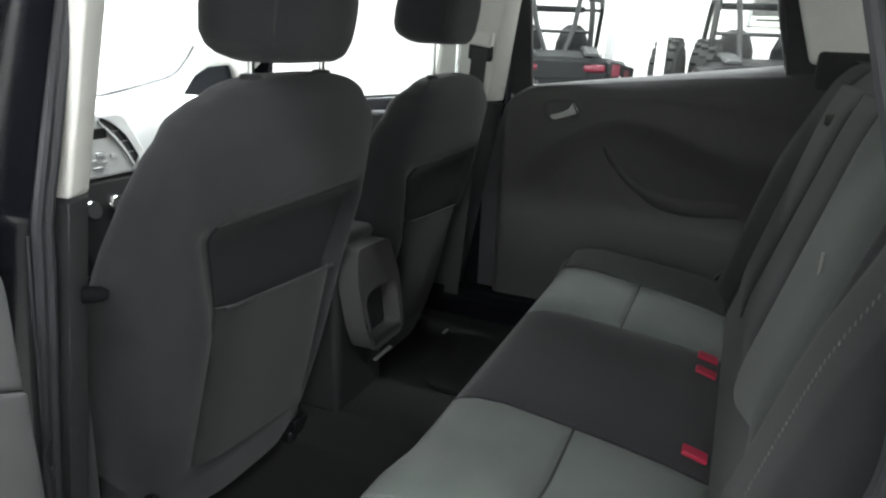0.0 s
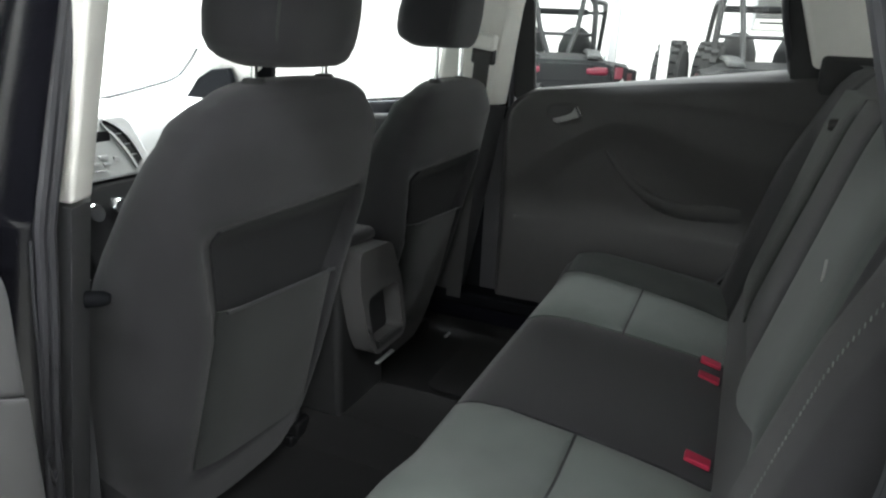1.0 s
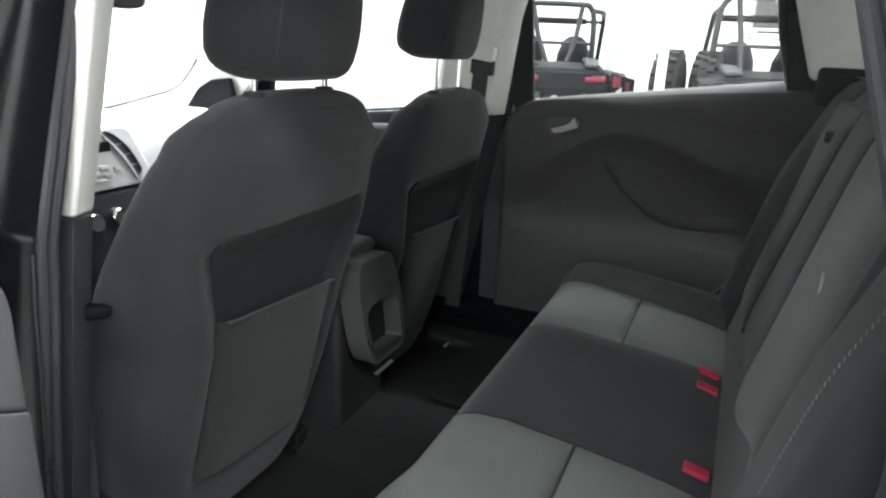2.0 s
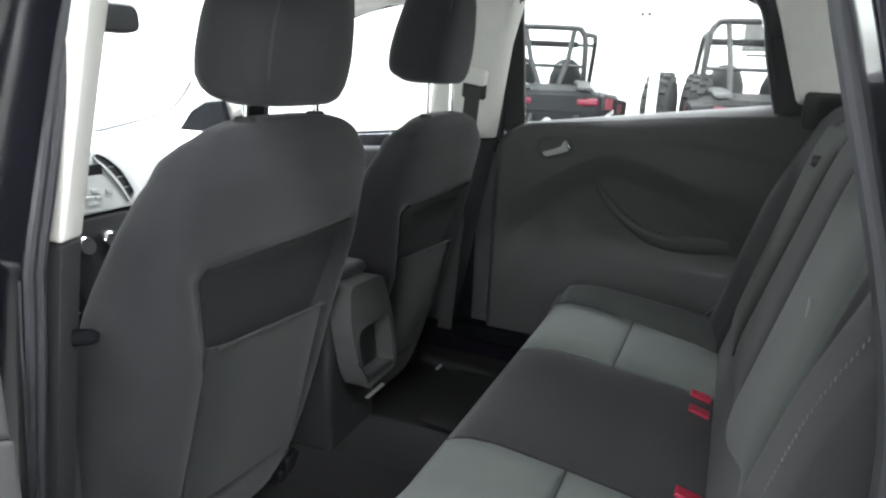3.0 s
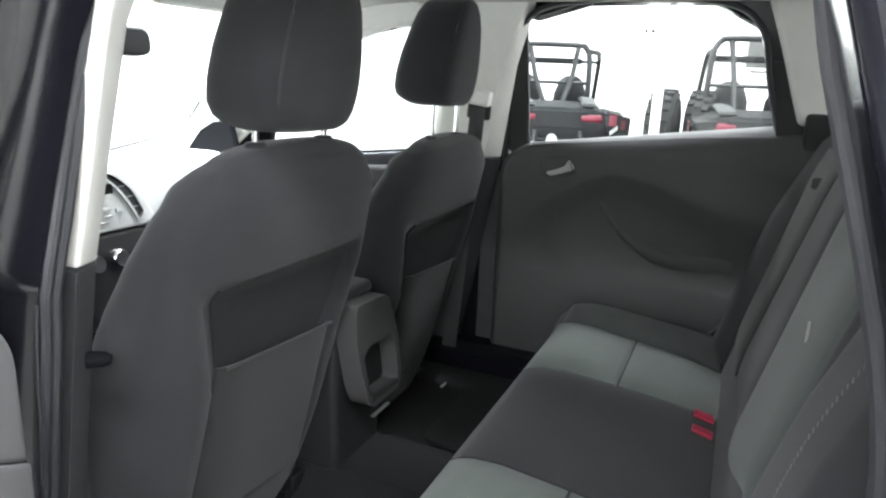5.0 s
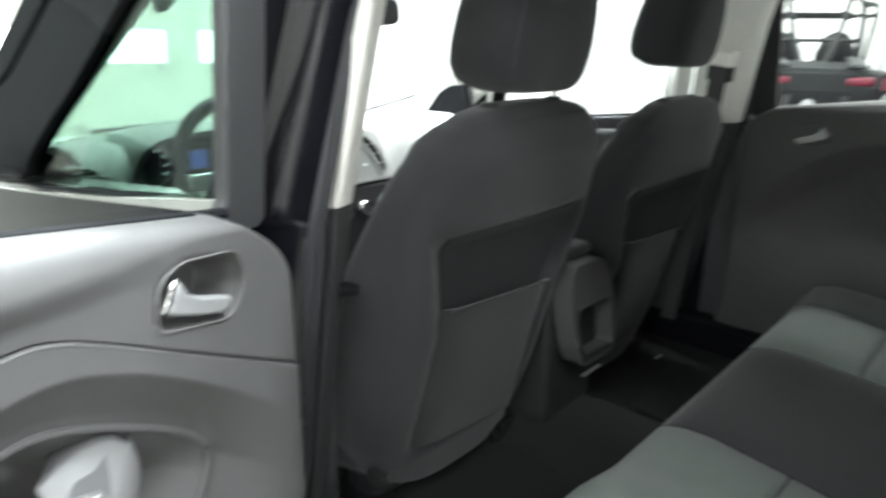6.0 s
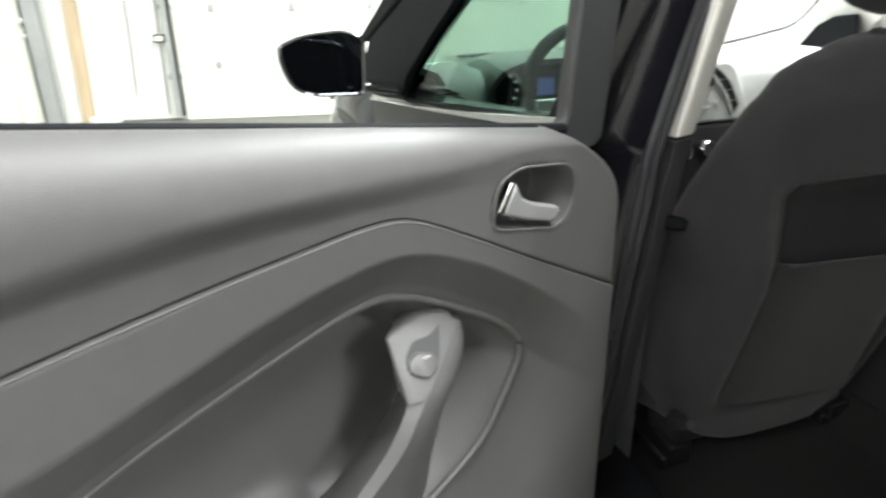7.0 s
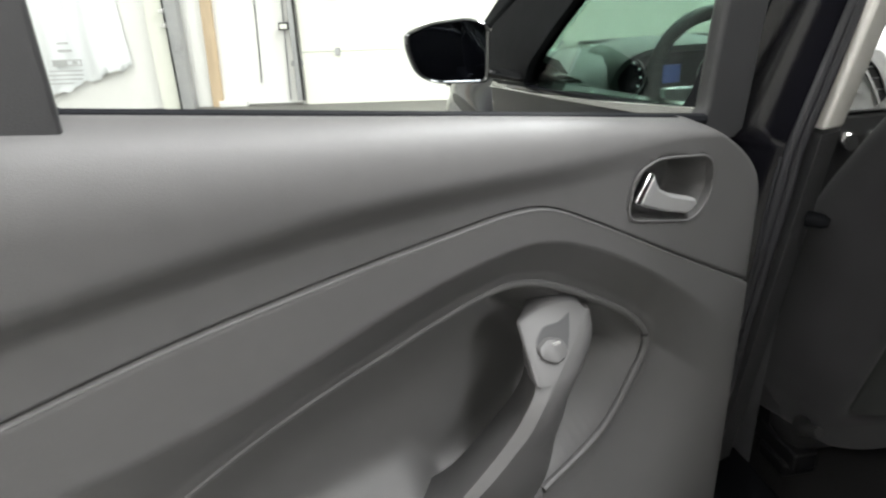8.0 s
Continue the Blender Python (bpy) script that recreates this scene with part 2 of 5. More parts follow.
def inside_distance(poly, px, pz):
    """Distance of points to a closed outline, positive inside."""
    best, inside = np.full(px.shape, 9.0), np.zeros(px.shape, bool)
    for (x0, z0), (x1, z1) in zip(poly, poly[1:] + poly[:1]):
        dx, dz = x1 - x0, z1 - z0
        t = np.clip(((px - x0) * dx + (pz - z0) * dz) / (dx * dx + dz * dz + 1e-12), 0, 1)
        best = np.minimum(best, np.hypot(px - x0 - t * dx, pz - z0 - t * dz))
        cross = ((z0 > pz) != (z1 > pz)) & (px < (x1 - x0) * (pz - z0) / (z1 - z0 + 1e-12) + x0)
        inside ^= cross
    return np.where(inside, best, -best)


def side_x(z):
    """Half width of the car's side at a height: upright below the belt, leaning in above it."""
    return 0.90 - max(0.0, z - 1.06) * 0.25


# ==== the hall ====
ROOM = (-7.0, 9.6, -7.5, 7.4)
x0, x1, y0, y1 = ROOM
tagged(part("floor", boxed(((x0 + x1) / 2, (y0 + y1) / 2, -0.1), (x1 - x0 + 0.6, y1 - y0 + 0.6, 0.2)), M["concrete"], smooth=False), "smooth grey concrete hall floor", "floor", kind="structure")
tagged(part("ceiling", boxed(((x0 + x1) / 2, (y0 + y1) / 2, CEIL + 0.1), (x1 - x0 + 0.6, y1 - y0 + 0.6, 0.2)), M["wall"], smooth=False), "white painted hall ceiling", "ceiling", kind="structure")
# the north wall stands askew to the car; on_wall takes (x along it, depth from its face, z)
NORTH = pose(-2.37, 6.285, 0, 0, 0, -12) @ pose(2.37, 0, 0)
on_wall = lambda x, y=0.0, z=0.0: NORTH @ pose(x, y, z)
for nm, c, s, m in (("wall_south", ((x0 + x1) / 2, y0 - 0.1, CEIL / 2), (x1 - x0 + 0.4, 0.2, CEIL), None), ("wall_west", (x0 - 0.1, (y0 + y1) / 2, CEIL / 2), (0.2, y1 - y0, CEIL), None),
                    ("wall_east", (x1 + 0.1, (y0 + y1) / 2, CEIL / 2), (0.2, y1 - y0, CEIL), None), ("wall_north", (1.3, 0.1, CEIL / 2), (18.0, 0.2, CEIL), NORTH)):
    tagged(part(nm, boxed(c, s, m), M["wall"], smooth=False), "white painted hall wall", "wall", kind="structure")
# Unseen fittings, added so that each lamp has a body.
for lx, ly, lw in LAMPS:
    t = thing("added_ceiling_light", "added white ceiling light fitting with a glowing diffuser", "ceiling light", Matrix.Translation((lx, ly, CEIL)), "ceiling lights")
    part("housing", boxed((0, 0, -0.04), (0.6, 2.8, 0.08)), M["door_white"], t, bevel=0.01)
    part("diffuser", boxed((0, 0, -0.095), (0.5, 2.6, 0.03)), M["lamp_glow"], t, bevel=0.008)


def overhead_door(xa, xb, yw, height):
    t = thing("overhead_door", "white sectional overhead door with a row of bright windows", "garage door", on_wall(xa, yw))
    w = xb - xa
    for r in range(6):
        z = r * 0.5
        if r == 2:
            n = 5
            p = w / n
            for k in range(n + 1):
                xs, ws = (k * p, 0.30) if 0 < k < n else (0.095 if k == 0 else w - 0.095, 0.19)
                part("stile", boxed((xs, -0.03, z + 0.18), (ws, 0.06, 0.28)), M["door_white"], t, bevel=0.004)
            part("rail", boxed((w / 2, -0.03, z + 0.02), (w, 0.06, 0.039)), M["door_white"], t, bevel=0.004)
            part("rail", boxed((w / 2, -0.03, z + 0.41), (w, 0.06, 0.179)), M["door_white"], t, bevel=0.004)
            for k in range(n):
                part("window_pane", boxed(((k + 0.5) * p, -0.02, z + 0.18), (p - 0.29, 0.02, 0.29)), M["window_glow"], t)
        else:
            part("door_panel", boxed((w / 2, -0.03, z + 0.25), (w, 0.06, 0.497)), M["door_white"], t, bevel=0.005)
        for k in range(6):
            part("hinge", boxed(((k + 0.5) * w / 6, -0.07, z + 0.5), (0.05, 0.02, 0.07)), M["steel"], t, bevel=0.004)
    for x in (-0.05, w + 0.05):
        part("track", boxed((x, -0.08, height / 2 + 0.05), (0.05, 0.07, height)), M["steel"], t, bevel=0.008)
        part("track_lip", boxed((x + 0.032, -0.09, height / 2 + 0.05), (0.012, 0.05, height)), M["black"], t, bevel=0.003)
        for k in range(4):
            part("bracket", boxed((x, -0.04, 0.4 + k * 0.62), (0.12, 0.05, 0.05)), M["steel"], t, bevel=0.004)
    return t


overhead_door(-1.53, 2.75, 0.0, 3.0)

# wall fittings beside the overhead door
t = thing("wall_board", "bare pine board standing upright against the wall", "board", on_wall(-2.43, -0.03))
part("plank", boxed((0, 0, 1.3), (0.105, 0.05, 2.6), pose(0, 0, 0, 0, 2.2, 0)), M["wood"], t, bevel=0.004)
t = thing("steel_post", "grey steel post by the wall", "post", on_wall(-2.70, -0.08))
part("shaft", boxed((0, 0, 1.5), (0.125, 0.11, 3.0)), M["steel"], t, bevel=0.01)
part("edge_strip", boxed((-0.072, -0.03, 1.5), (0.014, 0.05, 3.0)), M["black"], t, "dark edge strip", bevel=0.003)
for bz in (0.93, 0.80):
    part("bracket", boxed((-0.085, -0.06, bz), (0.05, 0.03, 0.035)), M["chrome"], t, bevel=0.004)
t = thing("wall_panel", "tall white board beside the steel post", "board", on_wall(-2.875, -0.05))
part("sheet", boxed((0, 0, 1.5), (0.20, 0.06, 3.0)), M["door_white"], t, bevel=0.004)
t = thing("wall_cable", "thin dark cable hanging on the wall", "cable", on_wall(-1.96, -0.012))
bm = bmesh.new()
tube(bm, spline([(0.05, 0, 2.2), (0.035, -0.003, 1.2), (0.012, 0, 0.6), (-0.01, 0, 0.22)], 6), 0.005, 8)
part("cord", bm, M["black"], t)
t = thing("wall_conduit", "thin grey conduit on the wall by the door track", "conduit", on_wall(-1.70, -0.012))
bm = bmesh.new()
tube(bm, [(0.05, 0, 2.4), (0.035, 0, 1.2), (0.0, 0, 0.05)], 0.008, 8)
part("pipe", bm, M["steel"], t)
t = thing("door_latch", "small pale switch box in a dark frame on the door track", "switch box", on_wall(-1.655, -0.11, 0.75))
part("surround", boxed((0, 0.012, 0), (0.10, 0.04, 0.07)), M["black"], t, bevel=0.006)
part("box", boxed((0, -0.004, 0), (0.07, 0.03, 0.045)), M["door_white"], t, bevel=0.006)
t = thing("wall_skirting", "low white kerb along the foot of the wall", "skirting", on_wall(-2.05, -0.04))
part("kerb", boxed((-0.22, 0, 0.03), (0.28, 0.07, 0.06)), M["wall"], t, bevel=0.01)
part("gap_filler", boxed((0.20, 0.01, 0.008), (0.54, 0.05, 0.016)), M["concrete"], t, "dirty concrete filler", bevel=0.004)
t = thing("plastic_sheet", "white printed plastic film with a torn edge on the wall", "plastic sheet", on_wall(0, -0.06))
grid = []
for i in range(25):
    f = i / 24
    row = []
    for x in np.linspace(-5.4, -3.26, 70):
        low = 0.40 + 0.34 * (x + 3.37) + 0.018 * math.sin(x * 23) + 0.012 * math.sin(x * 57 + 1)
        z = low + (2.7 - low) * f
        xx = x + 0.07 * (1.0 - z) * float(step(-3.9, -3.26, x))
        row.append((xx, -0.018 * math.sin(x * 14 + z * 1.3) - 0.010 * math.sin(x * 31 - z * 2) - 0.012 * math.sin(z * 5 + x * 4), z))
    grid.append(row)
part("film", sheet(bmesh.new(), grid, (0, 0.004, 0)), M["film"], t, angle=80)
for bx, bz, bw, bh in ((-3.83, 0.46, 0.30, 0.012), (-3.83, 0.51, 0.30, 0.012), (-3.90, 0.485, 0.15, 0.045), (-3.75, 0.485, 0.05, 0.03), (-3.69, 0.485, 0.012, 0.05), (-3.82, 0.60, 0.14, 0.022), (-3.83, 0.67, 0.12, 0.016), (-3.86, 0.41, 0.34, 0.010), (-3.87, 0.37, 0.36, 0.010), (-3.88, 0.33, 0.34, 0.010), (-3.95, 0.29, 0.28, 0.010)):
    part("print_bar", boxed((bx, -0.045, bz), (bw, 0.004, bh)), M["print_grey"], t)

# ==== the car ====
car = thing("car_body", "black compact crossover car body standing on the hall floor", "car")
SIDE = lambda sg: (lambda y, z, d: Vector((sg * (side_x(z) - d), y, z)))

# opening of a rear door, as (y, z), from the lower front corner upwards and round
OPEN = [(0.012, 0.44), (0.004, 0.70), (-0.050, 1.05), (-0.062, 1.32), (-0.13, 1.48), (-0.30, 1.525), (-0.62, 1.52), (-0.735, 1.46), (-0.776, 1.32),
        (-0.822, 1.16), (-0.840, 1.06), (-0.839, 0.97), (-0.80, 0.85), (-0.70, 0.68), (-0.60, 0.52), (-0.48, 0.44)]


def smooth_loop(poly, n=6):
    return [(p.x, p.y) for p in spline([(a, b, 0) for a, b in poly], n, True)]


for sg in (-1, 1):
    put = SIDE(sg)
    bm = bmesh.new()
    rear = [(-0.0, 1.60), (-0.0, 1.53)] + [p for p in OPEN[4:]] + [(-0.48, 0.36), (-0.62, 0.36), (-0.70, 0.62), (-0.95, 0.78), (-1.2, 0.78), (-1.42, 0.62), (-1.5, 0.36), (-1.85, 0.42), (-1.92, 0.9), (-1.80, 1.25), (-1.55, 1.55), (-1.2, 1.61)]
    prism(bm, rear, put, 0.0, 0.10)
    part("quarter_panel", bm, M["paint"], car, bevel=0.012)
    front_y = lambda z: float(np.interp(z, [0.40, 0.70, 1.05, 1.30, 1.58], [0.08, 0.08, 0.045, 0.02, 0.0]))
    rear_y = lambda z: float(np.interp(z, [0.40, 0.70, 1.05, 1.32, 1.46, 1.58], [0.02, 0.010, -0.041, -0.055, -0.10, -0.12]))
    rings = []
    for z in np.concatenate([np.linspace(0.40, 1.00, 12), np.linspace(1.03, 1.12, 8), np.linspace(1.16, 1.58, 16)]):
        ya, yb = front_y(z), rear_y(z) - 0.012
        arc = [(yb + (ya - 0.012 - yb) * math.sin(f), 0.104 - 0.087 * (1 - math.cos(f))) for f in np.linspace(0, math.pi / 2, 12)]
        rings.append([put(y, z, dd) for y, dd in [(yb + 0.006, 0.109)] + arc + [(ya, 0.022), (ya, 0.109)]])
    part("b_pillar", loft(bmesh.new(), rings), M["pillar_paint"], car, "glossy black centre pillar", angle=60)
    bm = bmesh.new()
    prism(bm, [(1.05, 0.30), (1.05, 0.45), (-0.62, 0.45), (-0.62, 0.30)], put, 0.02, 0.2)
    part("sill", bm, M["paint"], car, bevel=0.012)
    bm = bmesh.new()
    prism(bm, [(0.0, 1.535), (0.33, 1.53), (0.66, 1.37), (0.86, 1.215), (1.12, 1.10), (1.22, 1.095), (0.95, 1.26), (0.75, 1.42), (0.44, 1.575), (0.02, 1.60)], put, 0.0, 0.10)
    part("a_pillar", bm, M["frame"], car, bevel=0.012)
    bm = bmesh.new()
    grid = []
    for y in np.linspace(1.07, 2.26, 36):
        arch = 0.345 + math.sqrt(max(0.0, 0.40 ** 2 - (y - 1.55) ** 2)) if abs(y - 1.55) < 0.40 else 0.36
        lip = 0.030 * math.exp(-((abs(y - 1.55) - 0.36) / 0.10) ** 2)
        top = 0.985 - 0.20 * ((y - 1.25) / 1.0) ** 2
        row = []
        for f in np.linspace(0, 1, 22):
            z = max(0.36, arch) + (top - max(0.36, arch)) * f
            x = 0.895 + lip * (1 - f) ** 2 - 0.085 * f ** 4 - 0.008 * math.exp(-((z - 0.80) / 0.03) ** 2) - 0.30 * max(0.0, y - 1.65) ** 2
            row.append((sg * x, y, z))
        grid.append(row)
    part("front_wing", sheet(bm, grid, (-sg * 0.03, 0, 0)), M["paint"], car, angle=60)
    for yw in (1.55, -1.13):
        t = thing("wheel", "black tyre on a silver alloy rim", "wheel", pose(sg * 0.79, yw, 0.345), "car wheels")
        bm = bmesh.new()
        prof = [(0.20, -0.1), (0.31, -0.11), (0.342, -0.08), (0.345, 0.0), (0.342, 0.08), (0.31, 0.11), (0.20, 0.1)]
        loft(bm, [[Vector((d, r * math.cos(a), r * math.sin(a))) for a in [k * math.pi / 16 for k in range(32)]] for r, d in prof], caps=False)
        part("tyre", bm, M["tyre"], t)
        bm = bmesh.new()
        loft(bm, [[Vector((sg * d, r * math.cos(a), r * math.sin(a))) for a in [k * math.pi / 16 for k in range(32)]] for r, d in ((0.02, 0.07), (0.12, 0.06), (0.19, 0.05), (0.215, 0.09), (0.21, -0.08))])
        part("rim", bm, M["satin"], t)

bm = bmesh.new()
tube(bm, spline([(-0.60, 1.18, 1.040), (-0.30, 1.20, 1.042), (0.0, 1.20, 1.036), (0.25, 1.19, 1.031), (0.335, 1.18, 1.030), (0.54, 1.18, 1.060), (0.65, 1.18, 1.084), (0.72, 1.18, 1.135), (0.764, 1.18, 1.182)], 6), 0.005, 8)
part("windscreen_seal", bm, M["black"], car)
bm = bmesh.new()
tube(bm, spline([(-0.7985, -0.0525, 1.045), (-0.7985, -0.0445, 0.991), (-0.7985, -0.040, 0.951), (-0.7975, -0.035, 0.907), (-0.7965, -0.028, 0.860), (-0.7955, -0.021, 0.812)], 4), 0.0016, 8)
part("flange_edge", bm, M["rubber"], car, "thin grey seam edge on the pillar flange")
bm = bmesh.new()
tube(bm, [(-0.80, -0.035, 0.79), (-0.815, -0.05, 0.79), (-0.815, -0.05, 0.755), (-0.80, -0.035, 0.755)], 0.0032, 8)
part("door_striker", bm, M["rubber"], car, "steel door striker")
# roof skin, bonnet, tail, floor pan
bm = bmesh.new()
sheet(bm, [[(x, y, 1.60 + 0.06 * (1 - (x / 0.72) ** 2) - 0.10 * max(0, (y - 0.1) / 0.5) ** 2 - 0.09 * max(0, (-1.0 - y) / 0.6) ** 2) for x in np.linspace(-0.72, 0.72, 15)] for y in np.linspace(-1.6, 0.55, 18)], (0, 0, -0.03))
part("roof", bm, M["paint"], car)
bm = bmesh.new()
sheet(bm, [[(x, y, 0.985 - 0.20 * ((y - 1.25) / 1.0) ** 2 + 0.03 * (1 - (x / 0.85) ** 2)) for x in np.linspace(-0.82, 0.82, 15)] for y in np.linspace(1.22, 2.22, 12)], (0, 0, -0.04))
part("bonnet", bm, M["paint"], car)
part("front_bumper", boxed((0, 2.22, 0.55), (1.6, 0.16, 0.55)), M["paint"], car, bevel=0.07)
part("tailgate", boxed((0, -1.86, 0.81), (1.62, 0.08, 0.78)), M["paint"], car, bevel=0.03)
part("floor_pan", boxed((0, 0.1, 0.315), (1.5, 3.6, 0.05)), M["black"], car)
for sg in (-1, 1):
    bm = bmesh.new()
    loft(bm, [[Vector((sg * (0.62 + 0.11 * math.cos(a)), 2.12 + 0.1 * math.sin(a), z)) for a in [k * math.pi / 8 for k in range(16)]] for z in (0.66, 0.78, 0.86)])
    part("headlamp", bm, M["glass_side"], car, "clear headlamp lens")
bm = bmesh.new()
sheet(bm, [[(x * (1 - 0.14 * t), 1.27 - 0.66 * t - 0.10 * (x / 0.7) ** 2, 1.00 + 0.53 * t) for x in np.linspace(-0.72, 0.72, 13)] for t in np.linspace(0, 1, 9)], (0, 0.003, 0.004))
ws = part("windscreen", bm, M["glass_side"], car, "clear windscreen")
ws.visible_shadow = False
bm = bmesh.new()
sheet(bm, [[(x, -1.84 + 0.28 * t, 1.2 + 0.38 * t) for x in np.linspace(-0.64, 0.64, 5)] for t in (0, 1)], (0, -0.004, 0))
part("rear_screen", bm, M["glass_side"], car).visible_shadow = False

# ---- inner lining ----
lin = thing("cabin_lining", "light grey headliner and pillar trims over dark lower trims", "car interior")
bm = bmesh.new()
sheet(bm, [[(x, y, 1.555 + 0.012 * (1 - (x / 0.62) ** 2) - 0.11 * max(0, abs(x) - 0.52) / 0.1 * 0.35 - 0.07 * max(0, (y - 0.15) / 0.45) ** 2) for x in np.linspace(-0.62, 0.62, 25)] for y in np.linspace(-1.55, 0.66, 21)], (0, 0, 0.02))
part("headliner", bm, M["headliner"], lin, "light grey cloth headliner")
for sg in (-1, 1):
    # B pillar trims: light above, dark below
    def bp_ring(z):
        t = (z - 1.07) / 0.28
        ya, yb = -0.050 - 0.045 * max(t, 0), -0.012 - 0.05 * max(t, 0)
        xa, xb = 0.745 - 0.03 * max(t, 0), 0.69 - 0.03 * max(t, 0)
        lo = max(0, -t) * 0.05
        if t > 1.1:
            ya, yb = ya - 0.05 * (t - 1.1), yb - 0.10 * (t - 1.1)
            xb -= 0.03 * (t - 1.1)
        fwd = 0.10 if sg < 0 else 0.17
        return [Vector((sg * x, y, z)) for x, y in ((xa, ya + lo), (xb + 0.02, ya + 0.012 + lo), (xb, yb + lo), (xb - 0.004, yb + fwd * 0.6), (xb, yb + fwd), (xb + 0.02, yb + fwd + 0.02), (xa + 0.01, yb + fwd + 0.02))]
    bm = bmesh.new()
    loft(bm, [bp_ring(z) for z in (1.072, 1.15, 1.25, 1.35, 1.45, 1.53, 1.57)])
    part("pillar_trim_upper", bm, M["pillar"], lin, "light grey upper centre pillar trim", bevel=0.006)
    bm = bmesh.new()
    loft(bm, [bp_ring(z) for z in (0.42, 0.6, 0.8, 1.0, 1.068)])
    part("pillar_trim_lower", bm, M["trim_mid"], lin, "dark lower centre pillar trim", bevel=0.006)
    bm = bmesh.new()
    prism(bm, [(0.0, 1.455), (0.30, 1.448), (0.43, 1.418), (0.60, 1.33), (0.62, 1.40), (0.45, 1.50), (0.10, 1.56), (-0.02, 1.56)], lambda y, z, dd: Vector((sg * (0.635 + dd), y, z)), 0.0, 0.03)
    part("roof_rail_trim", bm, M["pillar"], lin, "pale roof rail trim", bevel=0.010)
    # A pillar trim
    bm = bmesh.new()
    pts = [(0.20, 1.545), (0.55, 1.45), (0.85, 1.24), (1.10, 1.06)]
    loft(bm, [[Vector((sg * (0.60 + (1.5 - z) * 0.24 + dx), y + dy + (0.05 if sg < 0 else 0.0), z + dz)) for dx, dy, dz in ((0, 0.05, 0.03), (0.10, 0.03, 0.02), (0.12, -0.03, -0.05), (0.04, -0.05, -0.06))] for y, z in pts])
    part("front_pillar_trim", bm, M["pillar"], lin, bevel=0.01)
    # C pillar trims
    put = lambda y, z, d: Vector((sg * (side_x(z) - 0.105 - d), y, z))
    bm = bmesh.new()
    prism(bm, [(-0.742, 1.53), (-0.786, 1.42), (-0.855, 1.222), (-1.02, 1.22), (-1.25, 1.45), (-1.3, 1.56), (-0.9, 1.57)], put, 0.0, 0.05)
    part("rear_pillar_trim", bm, M["pillar"], lin, "light grey rear pillar trim", bevel=0.012)
    bm = bmesh.new()
    prism(bm, [(-0.868, 1.255), (-0.88, 1.02), (-0.84, 0.86), (-0.72, 0.70), (-0.60, 0.45), (-1.6, 0.40), (-1.75, 1.25)], put, 0.0, 0.06)
    part("rear_side_trim", bm, M["panel_dark"], lin, bevel=0.012)
    bm = bmesh.new()
    box(bm, (sg * 0.74, 0.25, 0.44), (0.12, 1.6, 0.05))
    part("sill_trim", bm, M["frame"], lin, bevel=0.012)
# Added block, stops light leaking past the far pillar trim.
part("pillar_filler", boxed((0.785, 0.03, 0.72), (0.066, 0.20, 0.68)), M["frame"], lin, bevel=0.004)
bm = bmesh.new()
tube(bm, [(-0.72, -0.02, 0.945), (-0.708, -0.036, 0.945), (-0.703, -0.042, 0.944)], [0.011, 0.010, 0.006], 12)
part("trim_knob", bm, M["frame"], lin, "black knob on the lower pillar trim")
for sx in (-1, 1):
    grid = [[(sx * x, 0.46 + 0.13 * t + 0.02 * math.sin(x * 6), 1.527 - 0.075 * t + 0.012 * (x - 0.25)) for x in np.linspace(-0.0 + 0.015, 0.50, 14)] for t in np.linspace(0, 1, 8)]
    vz = thing("sun_visor", "folded light grey sun visor under the headliner", "sun visor")
    part("pad", sheet(bmesh.new(), grid, (0, 0.018, 0.006)), M["headliner"], vz, angle=60)
# weather strips round the rear door openings
for sg in (-1, 1):
    loop = smooth_loop(OPEN, 8)
    strip = thing("weather_strip", "dark grey rubber weather strip round the rear door opening", "door seal")
    bm = bmesh.new()
    tube(bm, [(sg * (side_x(z) - 0.113), y, z) for y, z in loop], 0.0075, 10, True, up=(1, 0, 0))
    part("bulb", bm, M["rubber"], strip)
    bm = bmesh.new()
    tube(bm, [(sg * (side_x(z) - 0.125), y, z) for y, z in loop], 0.0075, 10, True, up=(1, 0, 0))
    part("lip", bm, M["rubber"], strip)

# cabin floor and tunnel
cf = thing("cabin_floor", "black carpeted cabin floor with a low centre tunnel", "car floor")
bm = bmesh.new()
sheet(bm, [[(x, y, 0.36 + 0.07 * float(step(0.16, 0.09, abs(x)))) for x in np.linspace(-0.72, 0.72, 49)] for y in np.linspace(-0.62, 1.15, 20)], (0, 0, -0.03))
part("carpet", bm, M["carpet"], cf)
for sx in (-0.4, 0.4):
    bm = bmesh.new()
    prism(bm, rounded([(sx - 0.19, -0.05), (sx + 0.17, -0.05), (sx + 0.18, -0.33), (sx - 0.20, -0.33)], 0.04), lambda a, b, d: Vector((a, b, d)), 0.362, 0.372)
    tagged(part("floor_mat", bm, M["carpet"], bevel=0.003), "black carpet mat on the rear footwell floor", "floor mat")


